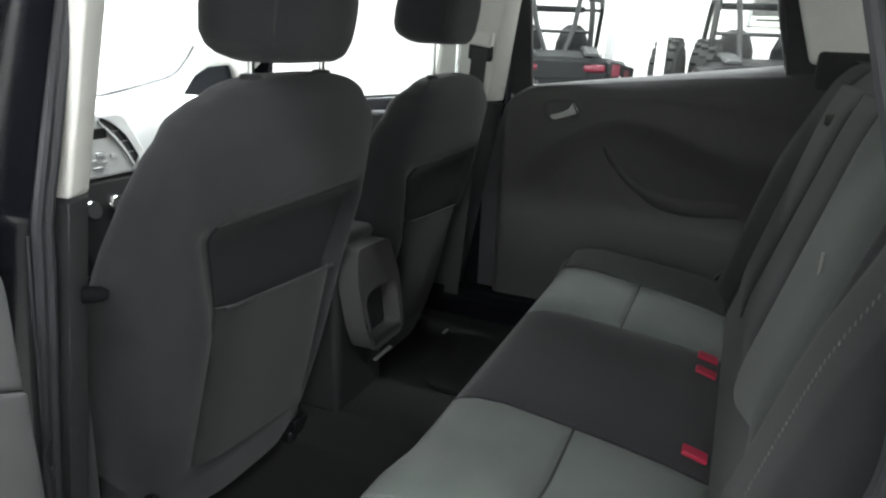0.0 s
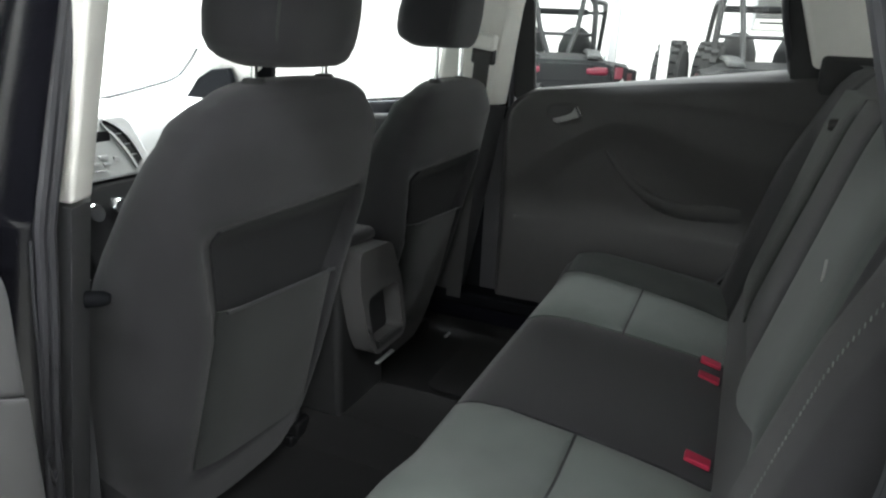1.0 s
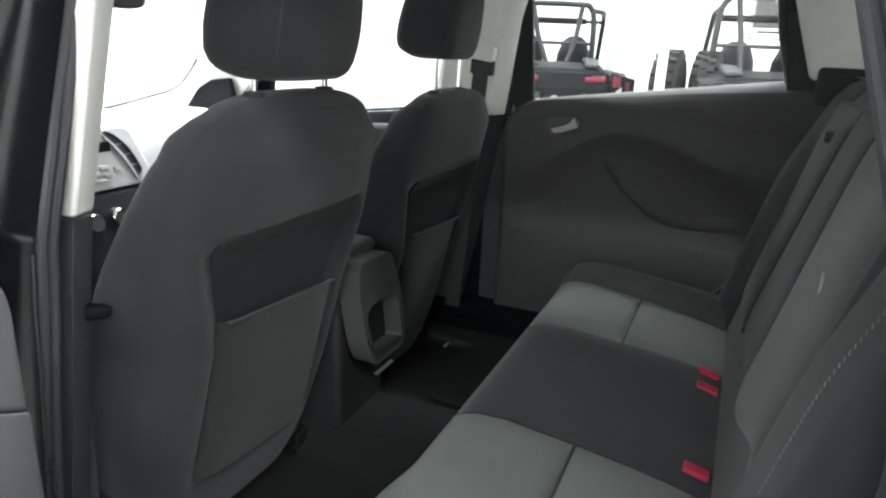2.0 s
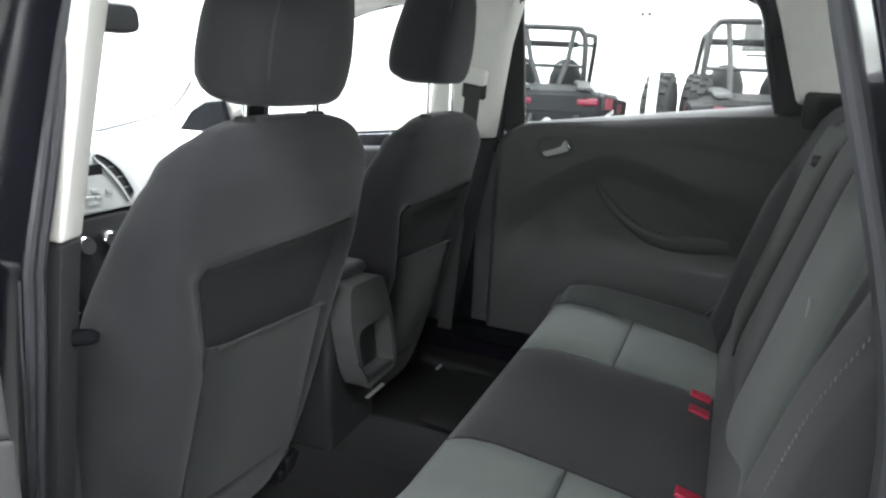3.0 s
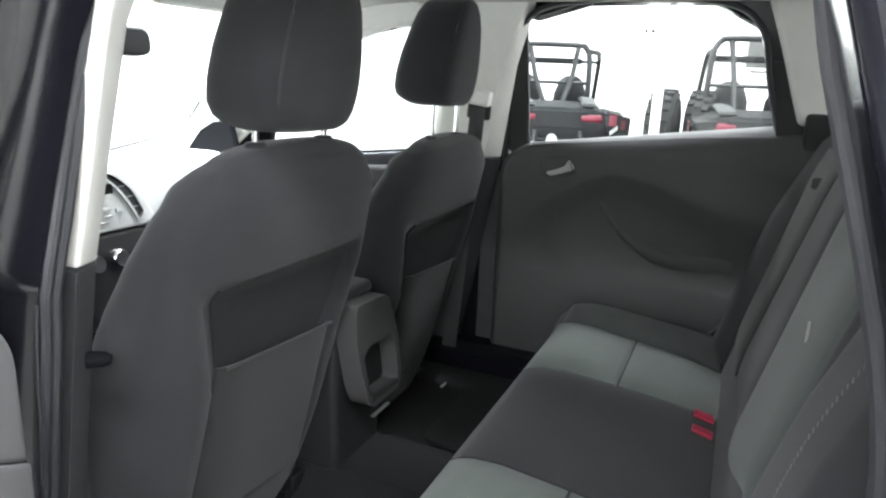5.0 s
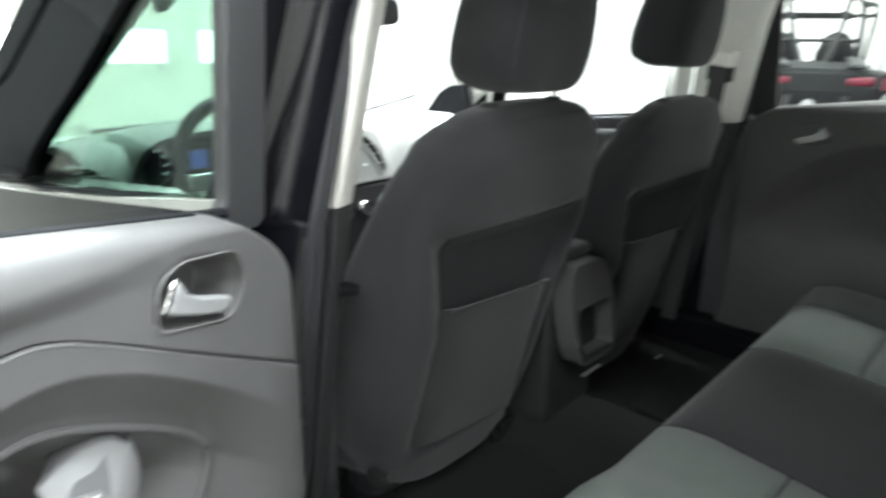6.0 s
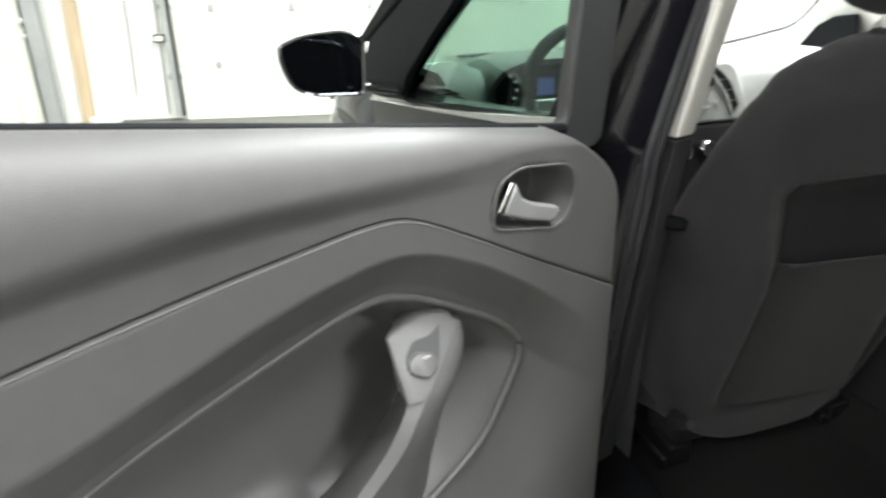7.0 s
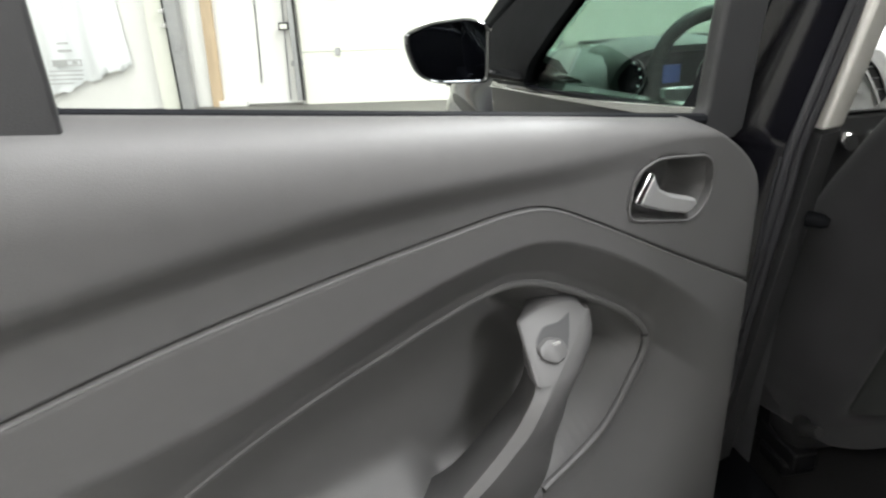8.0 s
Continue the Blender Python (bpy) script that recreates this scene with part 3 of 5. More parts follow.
# ---- front seats ----
def front_seat(cx, dy, label, dz=0.0, lift=0.0):
    t = thing("front_seat", label, "car seat", pose(cx, dy, dz), "front seats")
    WID = ([0.42, 0.44, 0.48, 0.54, 0.60, 0.80, 0.95, 1.03, 1.09, 1.13, 1.16, 1.18, 1.189, 1.194], [0.17, 0.205, 0.234, 0.252, 0.262, 0.276, 0.28, 0.272, 0.256, 0.232, 0.202, 0.165, 0.13, 0.08])
    zs = np.concatenate([np.linspace(0.42, 1.12, 60), np.linspace(1.13, 1.194, 16)])
    n = 72
    rings = []
    for z in zs:
        w = float(np.interp(z, *WID))
        yr = -0.10 + (1.12 - z) * 0.249
        depth = float(np.interp(z, [0.46, 0.7, 0.9, 1.0, 1.14, 1.194], [0.25, 0.25, 0.21, 0.17, 0.12, 0.05]))
        sink = float(np.interp(z, [1.11, 1.17, 1.194], [0.0, 0.022, 0.045]))
        row = []
        for k in range(n):
            a = 2 * math.pi * k / n
            c, s = math.cos(a), math.sin(a)
            x = w * math.copysign(abs(c) ** 0.56, c)
            y = yr + sink + depth / 2 - depth / 2 * math.copysign(abs(s) ** 0.6, s)
            if s > 0:
                hw = 0.15 + 0.045 * min(1.2, max(0.0, (z - 0.80) / 0.15))
                f = float(step(hw + 0.03, hw - 0.01, abs(x)))
                y += 0.026 * f * float(step(1.005, 0.955, z) * step(0.50, 0.54, z))
                y -= 0.007 * float(step(0.05, 0.0, abs(abs(x) - hw - 0.04))) * float(step(1.05, 0.92, z) * step(0.5, 0.7, z))
            row.append(Vector((x, y, z)))
        rings.append(row)
    part("backrest", loft(bmesh.new(), rings), M["cloth_dark"], t, angle=60)
    # dark recessed panel above the pocket
    grid = []
    for z in np.linspace(0.988, 0.80, 20):
        half = 0.138 + 0.045 * min(1.2, max(0.0, (z - 0.80) / 0.15))
        grid.append([(x * half, -0.10 + (1.12 - z) * 0.249 + 0.026 * float(step(1.005, 0.955, z)) - 0.0025, z) for x in np.linspace(-1, 1, 24)])
    part("back_recess", sheet(bmesh.new(), grid, (0, 0.006, 0)), M["mesh_dark"], t, "dark mesh cloth panel", angle=60)
    # pocket on the back
    grid = []
    for z in np.linspace(0.83, 0.515, 24):
        row = []
        for x in np.linspace(-0.158, 0.158, 26):
            e = (1 - (abs(x) / 0.158) ** 6)
            yr = -0.10 + (1.12 - z) * 0.249
            row.append((x, yr + 0.012 - 0.014 * e - 0.006 * math.sin((0.83 - z) * 9) * e, z - 0.012 * (x / 0.17)))
        grid.append(row)
    part("seatback_pocket", sheet(bmesh.new(), grid, (0, 0.006, 0)), M["cloth_pocket"], t, "grey cloth map pocket", angle=60)
    bm = bmesh.new()
    tube(bm, [(x, -0.10 + (1.12 - z) * 0.249 - 0.001, z) for x, z in ((v, 0.832 - 0.012 * (v / 0.17)) for v in np.linspace(-0.156, 0.156, 16))], 0.0028, 6)
    part("pocket_hem", bm, M["cloth_dark"], t)
    # lower valance and cushion
    part("valance", boxed((0, 0.15, 0.44), (0.44, 0.10, 0.08)), M["panel_dark"], t, bevel=0.03)
    for sx in (-0.262, 0.262):
        part("side_shield", boxed((sx, 0.34, 0.47), (0.035, 0.32, 0.12)), M["plastic"], t, "dark plastic side shield", bevel=0.015)
    rings = []
    for yy, w, zt, zb in ((0.10, 0.20, 0.58, 0.46), (0.14, 0.24, 0.60, 0.44), (0.25, 0.26, 0.60, 0.42), (0.48, 0.265, 0.63, 0.44), (0.56, 0.25, 0.62, 0.47), (0.585, 0.21, 0.58, 0.52)):
        rings.append([Vector((w * math.copysign(abs(math.cos(a)) ** 0.5, math.cos(a)), yy, (zt + zb) / 2 + (zt - zb) / 2 * math.copysign(abs(math.sin(a)) ** 0.6, math.sin(a)))) for a in [2 * math.pi * k / 40 for k in range(40)]])
    part("cushion", loft(bmesh.new(), rings), M["cloth_dark"], t, angle=60)
    for sx in (-0.2, 0.2):
        bm = bmesh.new()
        box(bm, (sx, 0.34, 0.40), (0.05, 0.50, 0.04))
        box(bm, (sx, 0.14, 0.375), (0.07, 0.08, 0.03))
        part("seat_rail", bm, M["black"], t, bevel=0.006)
    if cx > 0:
        part("rail_cap", boxed((0.128, -0.017, 0.425), (0.034, 0.008, 0.006)), M["steel"], t, "grey metal rail cap", bevel=0.002)
    bm = bmesh.new()
    tube(bm, [(-0.29, 0.02, 0.56), (-0.315, -0.01, 0.575), (-0.318, -0.05, 0.60)], [0.014, 0.012, 0.008], 10)
    part("recline_lever", bm, M["plastic"], t)
    # head restraint
    HZ, HE = [0.0, 0.008, 0.03, 0.07, 0.12, 0.18, 0.22, 0.242, 0.25], ([0.66, 0.86, 0.97, 1.0, 0.955, 0.83, 0.65, 0.44, 0.20] if cx < 0 else [0.66, 0.86, 0.97, 1.0, 0.93, 0.77, 0.58, 0.38, 0.16])
    hx = -0.018 if cx < 0 else -0.032

    def head_ring(h, n=56):
        e = float(np.interp(h, HZ, HE))
        return (0.127 if cx < 0 else 0.117) * e, 0.080 * (0.6 + 0.4 * e), (-0.045 if cx < 0 else -0.020) - h * 0.17

    rings = []
    for h in np.concatenate([np.linspace(0, 0.03, 6), np.linspace(0.05, 0.20, 10), np.linspace(0.21, 0.25, 8)]):
        w, d, yc = head_ring(h)
        rings.append([Vector((hx + w * math.copysign(abs(math.cos(a)) ** 0.5, math.cos(a)), yc - d * math.copysign(abs(math.sin(a)) ** 0.55, math.sin(a)), 1.214 + lift + h + 0.024 * max(0.0, -math.sin(a)) * (1 - h / 0.25) ** 2)) for a in [2 * math.pi * k / 56 for k in range(56)]])
    hr = part("head_restraint", loft(bmesh.new(), rings), M["cloth_dark"], t, "charcoal cloth head restraint", angle=60)
    for sx in (-1, 1):
        bm = bmesh.new()
        pts = []
        for h in np.linspace(0.006, 0.235, 14):
            w, d, yc = head_ring(h)
            pts.append((hx + sx * w * 0.84, yc - d * 0.83, 1.218 + lift + h))
        tube(bm, pts, 0.0022, 6)
        part("piping", bm, M["cloth_mid"], hr)
    for sx in ((-0.080, 0.102) if cx < 0 else (-0.075, 0.075)):
        bm = bmesh.new()
        tube(bm, [(sx + hx, -0.055, 1.17), (sx + hx, -0.058, 1.25 + lift)], 0.0055, 12)
        part("post", bm, M["chrome"], t, "chrome head restraint post")
        bm = bmesh.new()
        loft(bm, [[Vector((sx + hx + r * 1.3 * math.cos(a), -0.055 + r * math.sin(a), z)) for a in [k * math.pi / 10 for k in range(20)]] for r, z in ((0.016, 1.172), (0.017, 1.190), (0.013, 1.197), (0.008, 1.198))])
        part("post_sleeve", bm, M["plastic"], t)
    return t


front_seat(-0.335, 0.0, "charcoal cloth driver seat with a grey map pocket behind")
front_seat(0.36, 0.022, "charcoal cloth passenger seat with a grey map pocket behind", -0.03, 0.054)


# ---- rear bench ----
bench = thing("rear_bench", "charcoal rear bench seat with light grey cloth inserts", "car seat")
B_TOP = lambda x, y: float(np.interp(y, [-0.80, -0.745, -0.70, -0.63, -0.55, -0.43, -0.38, -0.35, -0.325], [0.634, 0.642, 0.651, 0.660, 0.668, 0.676, 0.672, 0.663, 0.645])) + 0.022 * float(step(0.42, 0.57, abs(x)))


def cushion_patch(name, xa, xb, ya, yb, lift, material, label="", nx=22, ny=18, skew=(0.0, 0.0)):
    grid = []
    for i in range(ny + 1):
        v = i / ny
        row = []
        for j in range(nx + 1):
            u = j / nx
            x, y = xa + (xb - xa) * u, ya + (yb - ya) * v
            back = min(1.0, max(0.0, (-0.336 - y) / 0.42))
            x += back * (skew[0] * (1 - u) + skew[1] * u)
            puff = (1 - (2 * u - 1) ** 6) * (1 - (2 * v - 1) ** 6)
            row.append((x, y, B_TOP(x, y) + lift * (0.15 + 0.85 * puff)))
        grid.append(row)
    return part(name, sheet(bmesh.new(), grid, (0, 0, -0.02)), material, bench, label, angle=70)


rings = []
for yy, zt, zb in ((-0.318, 0.60, 0.52), (-0.322, 0.632, 0.46), (-0.345, 0.655, 0.43), (-0.40, 0.671, 0.42), (-0.43, 0.673, 0.42), (-0.55, 0.664, 0.42), (-0.63, 0.656, 0.42), (-0.70, 0.647, 0.42), (-0.745, 0.638, 0.42), (-0.82, 0.628, 0.42)):
    xs = np.linspace(-0.63, 0.63, 41)
    top = [Vector((x, yy, min(zt + 0.034, zt - 0.05 * float(step(0.59, 0.63, abs(x))) + 0.024 * float(step(0.42, 0.56, abs(x)))))) for x in xs]
    rings.append(top + [Vector((0.63, yy, zb)), Vector((-0.63, yy, zb))])
part("seat_base", loft(bmesh.new(), rings), M["cloth_dark"], bench, angle=50)
cushion_patch("centre_cushion", -0.275, 0.136, -0.336, -0.762, 0.010, M["cloth_dark"], "charcoal cloth centre cushion", skew=(-0.028, -0.008))
for xa, xb, skew in ((-0.60, -0.283, (0.0, -0.028)), (0.144, 0.47, (-0.008, -0.08))):
    cushion_patch("front_insert", xa, xb, -0.336, -0.548, 0.013, M["cloth_light"], "light grey cloth seat insert", skew=skew)
    cushion_patch("rear_insert", xa, xb, -0.554, -0.762, 0.012, M["cloth_light"], "light grey cloth seat insert", skew=skew)
cushion_patch("side_bolster", 0.480, 0.60, -0.345, -0.755, 0.008, M["cloth_dim"], "grey cloth side bolster", skew=(-0.08, -0.05))
BK = lambda z: -0.775 - (z - 0.70) * 0.27


def back_patch(name, pts, lift, material, label="", n=20, foot=None):
    """A padded panel on the backrest between two edges given as (x at the foot, x at the head)."""
    (a0, b0, z0), (a1, b1, z1) = pts
    grid = []
    for i in range(n + 1):
        v = i / n
        row = []
        for j in range(n + 1):
            u = j / n
            low = z0 if foot is None else float(np.interp(a0 + (b0 - a0) * u, *foot))
            xa, xb, z = a0 + (a1 - a0) * v, b0 + (b1 - b0) * v, low + (z1 - low) * v
            puff = (1 - (2 * u - 1) ** 6) * (1 - (2 * v - 1) ** 10)
            row.append((xa + (xb - xa) * u, BK(z) + 0.004 + lift * (0.1 + 0.9 * puff), z))
        grid.append(row)
    return part(name, sheet(bmesh.new(), grid, (0, -0.02, 0)), material, bench, label, angle=70)


INSERT_FOOT = ([-0.415, -0.395, -0.37, -0.34, -0.239, -0.19, -0.16, -0.138], [0.765, 0.780, 0.785, 0.775, 0.740, 0.728, 0.728, 0.745])


def bolster(x, z):
    """How far the side bolster of the backrest stands out, with a groove on its inner side."""
    swell = float(step(0.43, 0.55, x)) * math.sqrt(max(0.0, 1 - (max(0.0, x - 0.59) / 0.106) ** 2))
    high = 0.30 + 0.70 * float(step(1.17, 0.98, z))
    return 0.034 * swell * high - 0.010 * math.exp(-((x - 0.435) / 0.014) ** 2) - 0.030 * float(step(0.66, 0.70, x))


rings = []
for z, f, d in ((0.60, 0.0, 0.13), (0.70, 0.0, 0.14), (0.8, 0.003, 0.14), (0.9, 0.004, 0.14), (0.96, 0.004, 0.14), (1.0, 0.003, 0.13), (1.05, 0.002, 0.13), (1.1, 0.0, 0.12), (1.15, -0.004, 0.11), (1.19, -0.012, 0.10), (1.22, -0.03, 0.07), (1.235, -0.055, 0.03)):
    xs = np.linspace(-0.695, 0.695, 121)
    fr = [Vector((x, BK(z) + f + bolster(abs(x), z), z)) for x in xs]
    rings.append(fr + [Vector((x, BK(z) - d, z)) for x in (0.695, -0.695)])
part("backrest", loft(bmesh.new(), rings), M["cloth_dark"], bench, angle=60)
# Insert in the dimmed cloth, standing for the shade on the backrest.
back_patch("back_insert", ((-0.415, -0.138, 0.72), (-0.400, -0.105, 1.19)), 0.016, M["cloth_dim"], "grey cloth backrest insert", 28, INSERT_FOOT)
# The far insert takes a darker grey.
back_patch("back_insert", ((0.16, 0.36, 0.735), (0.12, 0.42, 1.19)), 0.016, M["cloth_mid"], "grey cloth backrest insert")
back_patch("centre_back", ((-0.130, 0.15, 0.755), (-0.100, 0.11, 1.19)), 0.012, M["cloth_dark"])
for k in range(56):
    z = 0.70 + k * 0.0068
    xx = -0.612 - 0.10 * max(0.0, 0.95 - z) ** 1.3
    yy = BK(z) + bolster(-xx, z) + 0.0045
    part("stitch", boxed((xx, yy, z), (0.0012, 0.0010, 0.0052), pose(0, 0, 0)), M["cloth_light"], bench)
for bx in (-0.252, 0.045, 0.115):
    bk = thing("belt_buckle", "black seat belt buckle with a red release button on the bench", "seat belt buckle", pose(bx, -0.722, 0.606, 14, 0, 0), "belt buckles")
    part("housing", boxed((0, 0, 0.010), (0.034, 0.050, 0.07)), M["black"], bk, bevel=0.006)
    part("release_button", boxed((0, 0.0, 0.047), (0.024, 0.040, 0.010)), M["red"], bk, "red release button", bevel=0.002)
bm = bmesh.new()
loft(bm, [[Vector((0.215 + r * math.cos(a), BK(1.135) + 0.015 + dd, 1.135 + r * math.sin(a))) for a in [k * math.pi / 8 for k in range(16)]] for r, dd in ((0.012, -0.02), (0.012, 0.010), (0.009, 0.016))])
part("release_knob", bm, M["panel"], bench, "grey backrest release knob")
part("tag", boxed((-0.335, BK(1.01) + 0.023, 1.01), (0.004, 0.003, 0.028)), M["thread"], bench, "small white sewn tag")


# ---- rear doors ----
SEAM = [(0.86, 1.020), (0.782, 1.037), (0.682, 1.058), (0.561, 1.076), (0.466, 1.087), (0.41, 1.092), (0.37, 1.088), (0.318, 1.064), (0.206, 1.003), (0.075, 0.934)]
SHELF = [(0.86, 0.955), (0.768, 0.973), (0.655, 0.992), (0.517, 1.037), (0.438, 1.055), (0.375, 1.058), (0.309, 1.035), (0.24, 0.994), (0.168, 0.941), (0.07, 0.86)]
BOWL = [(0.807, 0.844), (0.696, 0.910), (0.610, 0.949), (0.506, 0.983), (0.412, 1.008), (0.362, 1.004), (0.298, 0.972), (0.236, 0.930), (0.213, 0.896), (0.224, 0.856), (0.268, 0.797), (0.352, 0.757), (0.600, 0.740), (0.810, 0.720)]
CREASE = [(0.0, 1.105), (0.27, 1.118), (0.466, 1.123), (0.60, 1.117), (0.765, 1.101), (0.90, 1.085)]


def rear_door(sg, m, win, label):
    """A rear door in its own frame: u back from the hinge, n inwards, z up; sg mirrors it."""
    d = thing("rear_door", label, "car door", m)
    put = lambda u, z, n: Vector((u, sg * n, z))
    ur = win[1][0]
    hu, hz = (0.0, 0.0) if sg > 0 else (0.040, -0.012)
    shift = lambda pts: [(u + hu, z + hz) for u, z in pts]
    curved = lambda line: [(p.x, p.y) for p in spline([(u, z, 0) for u, z in shift(line)], 8)]
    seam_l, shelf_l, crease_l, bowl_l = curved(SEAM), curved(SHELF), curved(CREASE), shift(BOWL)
    zs = lambda u: win[0][1] + (win[1][1] - win[0][1]) * (u - win[0][0]) / (win[1][0] - win[0][0])
    lower = [(0.0, 0.46), (0.0, 1.04), (0.06, 1.075), (ur + 0.06, zs(ur + 0.06) - 0.035), (ur + 0.09, 1.05), (ur + 0.07, 0.90), (ur - 0.05, 0.70), (ur - 0.16, 0.52), (ur - 0.27, 0.45)]
    part("door_shell", prism(bmesh.new(), lower, put, 0.0, 0.05), M["paint"], d, bevel=0.012)
    # window surround
    inner = rounded(win, [0.012, 0.012, 0.10, 0.10, 0.06], 8)
    cx, cz = np.mean([p[0] for p in win]), np.mean([p[1] for p in win])
    outer = rounded([(win[0][0] - 0.065, win[0][1] - 0.03), (win[1][0] + 0.07, win[1][1] - 0.03), (win[2][0] + 0.055, win[2][1] + 0.01), (win[3][0] + 0.02, win[3][1] + 0.045), (win[4][0] - 0.07, win[4][1] + 0.045)], [0.01, 0.01, 0.09, 0.09, 0.07], 8)
    part("window_frame", ring(bmesh.new(), outer, inner, put, 0.086, 0.105, 128), M["panel_dark"], d, "black window surround", bevel=0.005)
    part("window_pane", prism(bmesh.new(), resample([(cx + (u - cx) * 1.015, cz + (z - cz) * 1.015) for u, z in inner], 64), put, 0.092, 0.096), M["glass_side"], d, "clear side glass").visible_shadow = False
    # Added filler hides the bright gap at the far door's front edge.
    if sg < 0:
        bm = bmesh.new()
        prism(bm, [(0.012, 0.462), (0.012, 1.03), (0.085, 1.03), (0.085, 0.462)], put, 0.052, 0.120)
        part("edge_filler", bm, M["trim_mid"], d, "dark filler strip added along the door edge", bevel=0.006)
    # sill seal
    bm = bmesh.new()
    tube(bm, [put(u, zs(u) + (0.001 if sg > 0 else -0.010), 0.110) for u in np.linspace(win[0][0] + 0.01, ur + 0.01, 12)], 0.0065, 8)
    part("sill_seal", bm, M["frame"], d, "black felt window seal")
    # rear edge trim of the window
    bm = bmesh.new()
    up = [(ur + 0.11, 1.44), (win[2][0] + 0.008, 1.44)] if sg > 0 else [(ur + 0.07, 1.505), (win[2][0] - 0.012, 1.505), (win[2][0] + 0.008, 1.44)]
    prism(bm, [(ur - 0.004, zs(ur) - (0.040 if sg < 0 else 0.054)), (ur + 0.13, zs(ur + 0.13) - (0.046 if sg < 0 else 0.060))] + up, put, 0.09, 0.150)
    part("corner_trim", bm, M["panel_dark"], d, "black corner trim of the window", bevel=0.003)
    if sg > 0:
        part("trim_clip", boxed(put(ur - 0.010, zs(ur) - 0.030, 0.146), (0.010, 0.010, 0.030)), M["panel_dark"], d, bevel=0.002)
    # inner panel: rows follow its lines
    nu = 250
    us = np.linspace(0, 1, nu + 1)
    counts = [22, 22, 16, 14, 12, 5, 5, 30, 14, 16]
    back = lambda z: float(np.interp(z, [0.50, 0.70, 0.90, 1.05, 1.20], [ur - 0.18, ur - 0.03, ur + 0.10, ur + 0.125, ur + 0.12]))
    lead_u = lambda z: 0.072 + 0.13 * max(0.0, (z - 1.03) / 0.115) ** 2.2

    def on_line(height, line, a):
        """Height at which a column of the panel meets a line of it."""
        z = height(line, 0.075 + a * (ur + 0.045))
        for _ in range(6):
            z = height(line, lead_u(z) + (back(z) - lead_u(z)) * a)
        return z

    cols_u, cols_z, tops, rim_line, seams, shelves = [], [], [], [], [], []
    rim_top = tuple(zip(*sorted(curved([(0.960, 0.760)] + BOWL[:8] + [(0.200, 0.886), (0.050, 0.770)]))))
    for a in us:
        u = 0.075 + a * (ur + 0.12 - 0.075)
        at = lambda line, u: float(np.interp(u, [p[0] for p in line[::-1]], [p[1] for p in line[::-1]]))
        top = zs(u) + 0.004
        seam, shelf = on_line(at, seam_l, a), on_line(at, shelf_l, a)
        for _ in range(3):
            lead = lead_u(top)
            top = zs(lead + a * (ur + 0.12 - lead)) + (0.006 if sg > 0 else 0.010)
        tops.append(top)
        rim = min(on_line(lambda line, v: float(np.interp(v, *line)), rim_top, a), shelf - 0.015)
        rim_line.append(rim), seams.append(seam), shelves.append(shelf)
        cr = min(max(float(np.interp(u, *zip(*crease_l))), seam + 0.012), top - 0.02)
        levels = [0.45, 0.74, rim - 0.05, rim, shelf, seam - 0.0022, seam, seam + 0.0016, cr, top - 0.25 * (top - cr), top]
        zc = np.concatenate([np.linspace(levels[k], levels[k + 1], counts[k], endpoint=False) for k in range(len(counts))] + [[top]])
        cols_z.append(zc)
        cols_u.append([lead_u(z) for z in zc])
    Z = np.array(cols_z).T
    front = np.array(cols_u).T
    rear = np.vectorize(back)(Z)
    U = front + (rear - front) * us[None, :]
    base = 0.075 + us[None, :] * (ur + 0.12 - 0.075) + 0 * Z
    top = np.array(tops)[None, :] + 0 * Z
    N = np.full(U.shape, 0.160)
    seam = np.array(seams)[None, :] + 0 * Z
    crease = np.minimum(np.maximum(np.interp(base, *zip(*crease_l)), seam + 0.012), top - 0.02)
    # Far door's relief is made shallower to imitate its softer light.
    N += (0.014 if sg > 0 else 0.003) * step(-0.020, 0.010, Z - crease) * step(0.19, 0.55, U)
    wide = 0.020 + 0.050 * step(0.18, 0.45, U)
    roll = np.clip(1 - (top - Z) / wide, 0, 0.995)
    N -= (0.028 + (0.018 if sg > 0 else 0.030) * step(0.18, 0.45, U)) * (1 - np.sqrt(1 - roll ** 2))
    N -= (0.004 if sg > 0 else 0.0) * step(0.0016, 0.0, np.abs(Z - seam))
    N += (0.003 if sg > 0 else 0.0) * step(0.0, -0.0022, Z - seam)
    shelf = np.array(shelves)[None, :] + 0 * Z
    rims = np.array(rim_line)[None, :] + 0 * Z
    N -= (0.034 if sg > 0 else 0.017) * np.clip((shelf - Z) / np.maximum(shelf - rims, 0.022), 0, 1) * step(0.09, 0.24, U) * step(0.62, 0.84, Z)
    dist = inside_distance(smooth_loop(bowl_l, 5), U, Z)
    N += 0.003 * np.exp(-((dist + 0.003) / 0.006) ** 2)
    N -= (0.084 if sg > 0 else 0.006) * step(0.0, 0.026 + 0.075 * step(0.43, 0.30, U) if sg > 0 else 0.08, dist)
    if sg > 0:
        ledge = 0.814 - 0.15 * (U - 0.46)
        N += 0.072 * step(0.0, 0.045, ledge - Z) * step(0.43, 0.49, U) * step(-0.01, 0.02, dist)
    edge = np.minimum(U - U[:, :1], U[:, -1:] - U)
    N -= 0.03 * step(0.02, 0.0, edge) ** 2
    N = np.maximum(N, 0.06)
    for _ in range(4):
        soft = N.copy()
        soft[1:-1, 1:-1] = (N[:-2, 1:-1] + N[2:, 1:-1] + N[1:-1, :-2] + N[1:-1, 2:]) / 4
        N = np.where(dist > 0.012, soft, N)
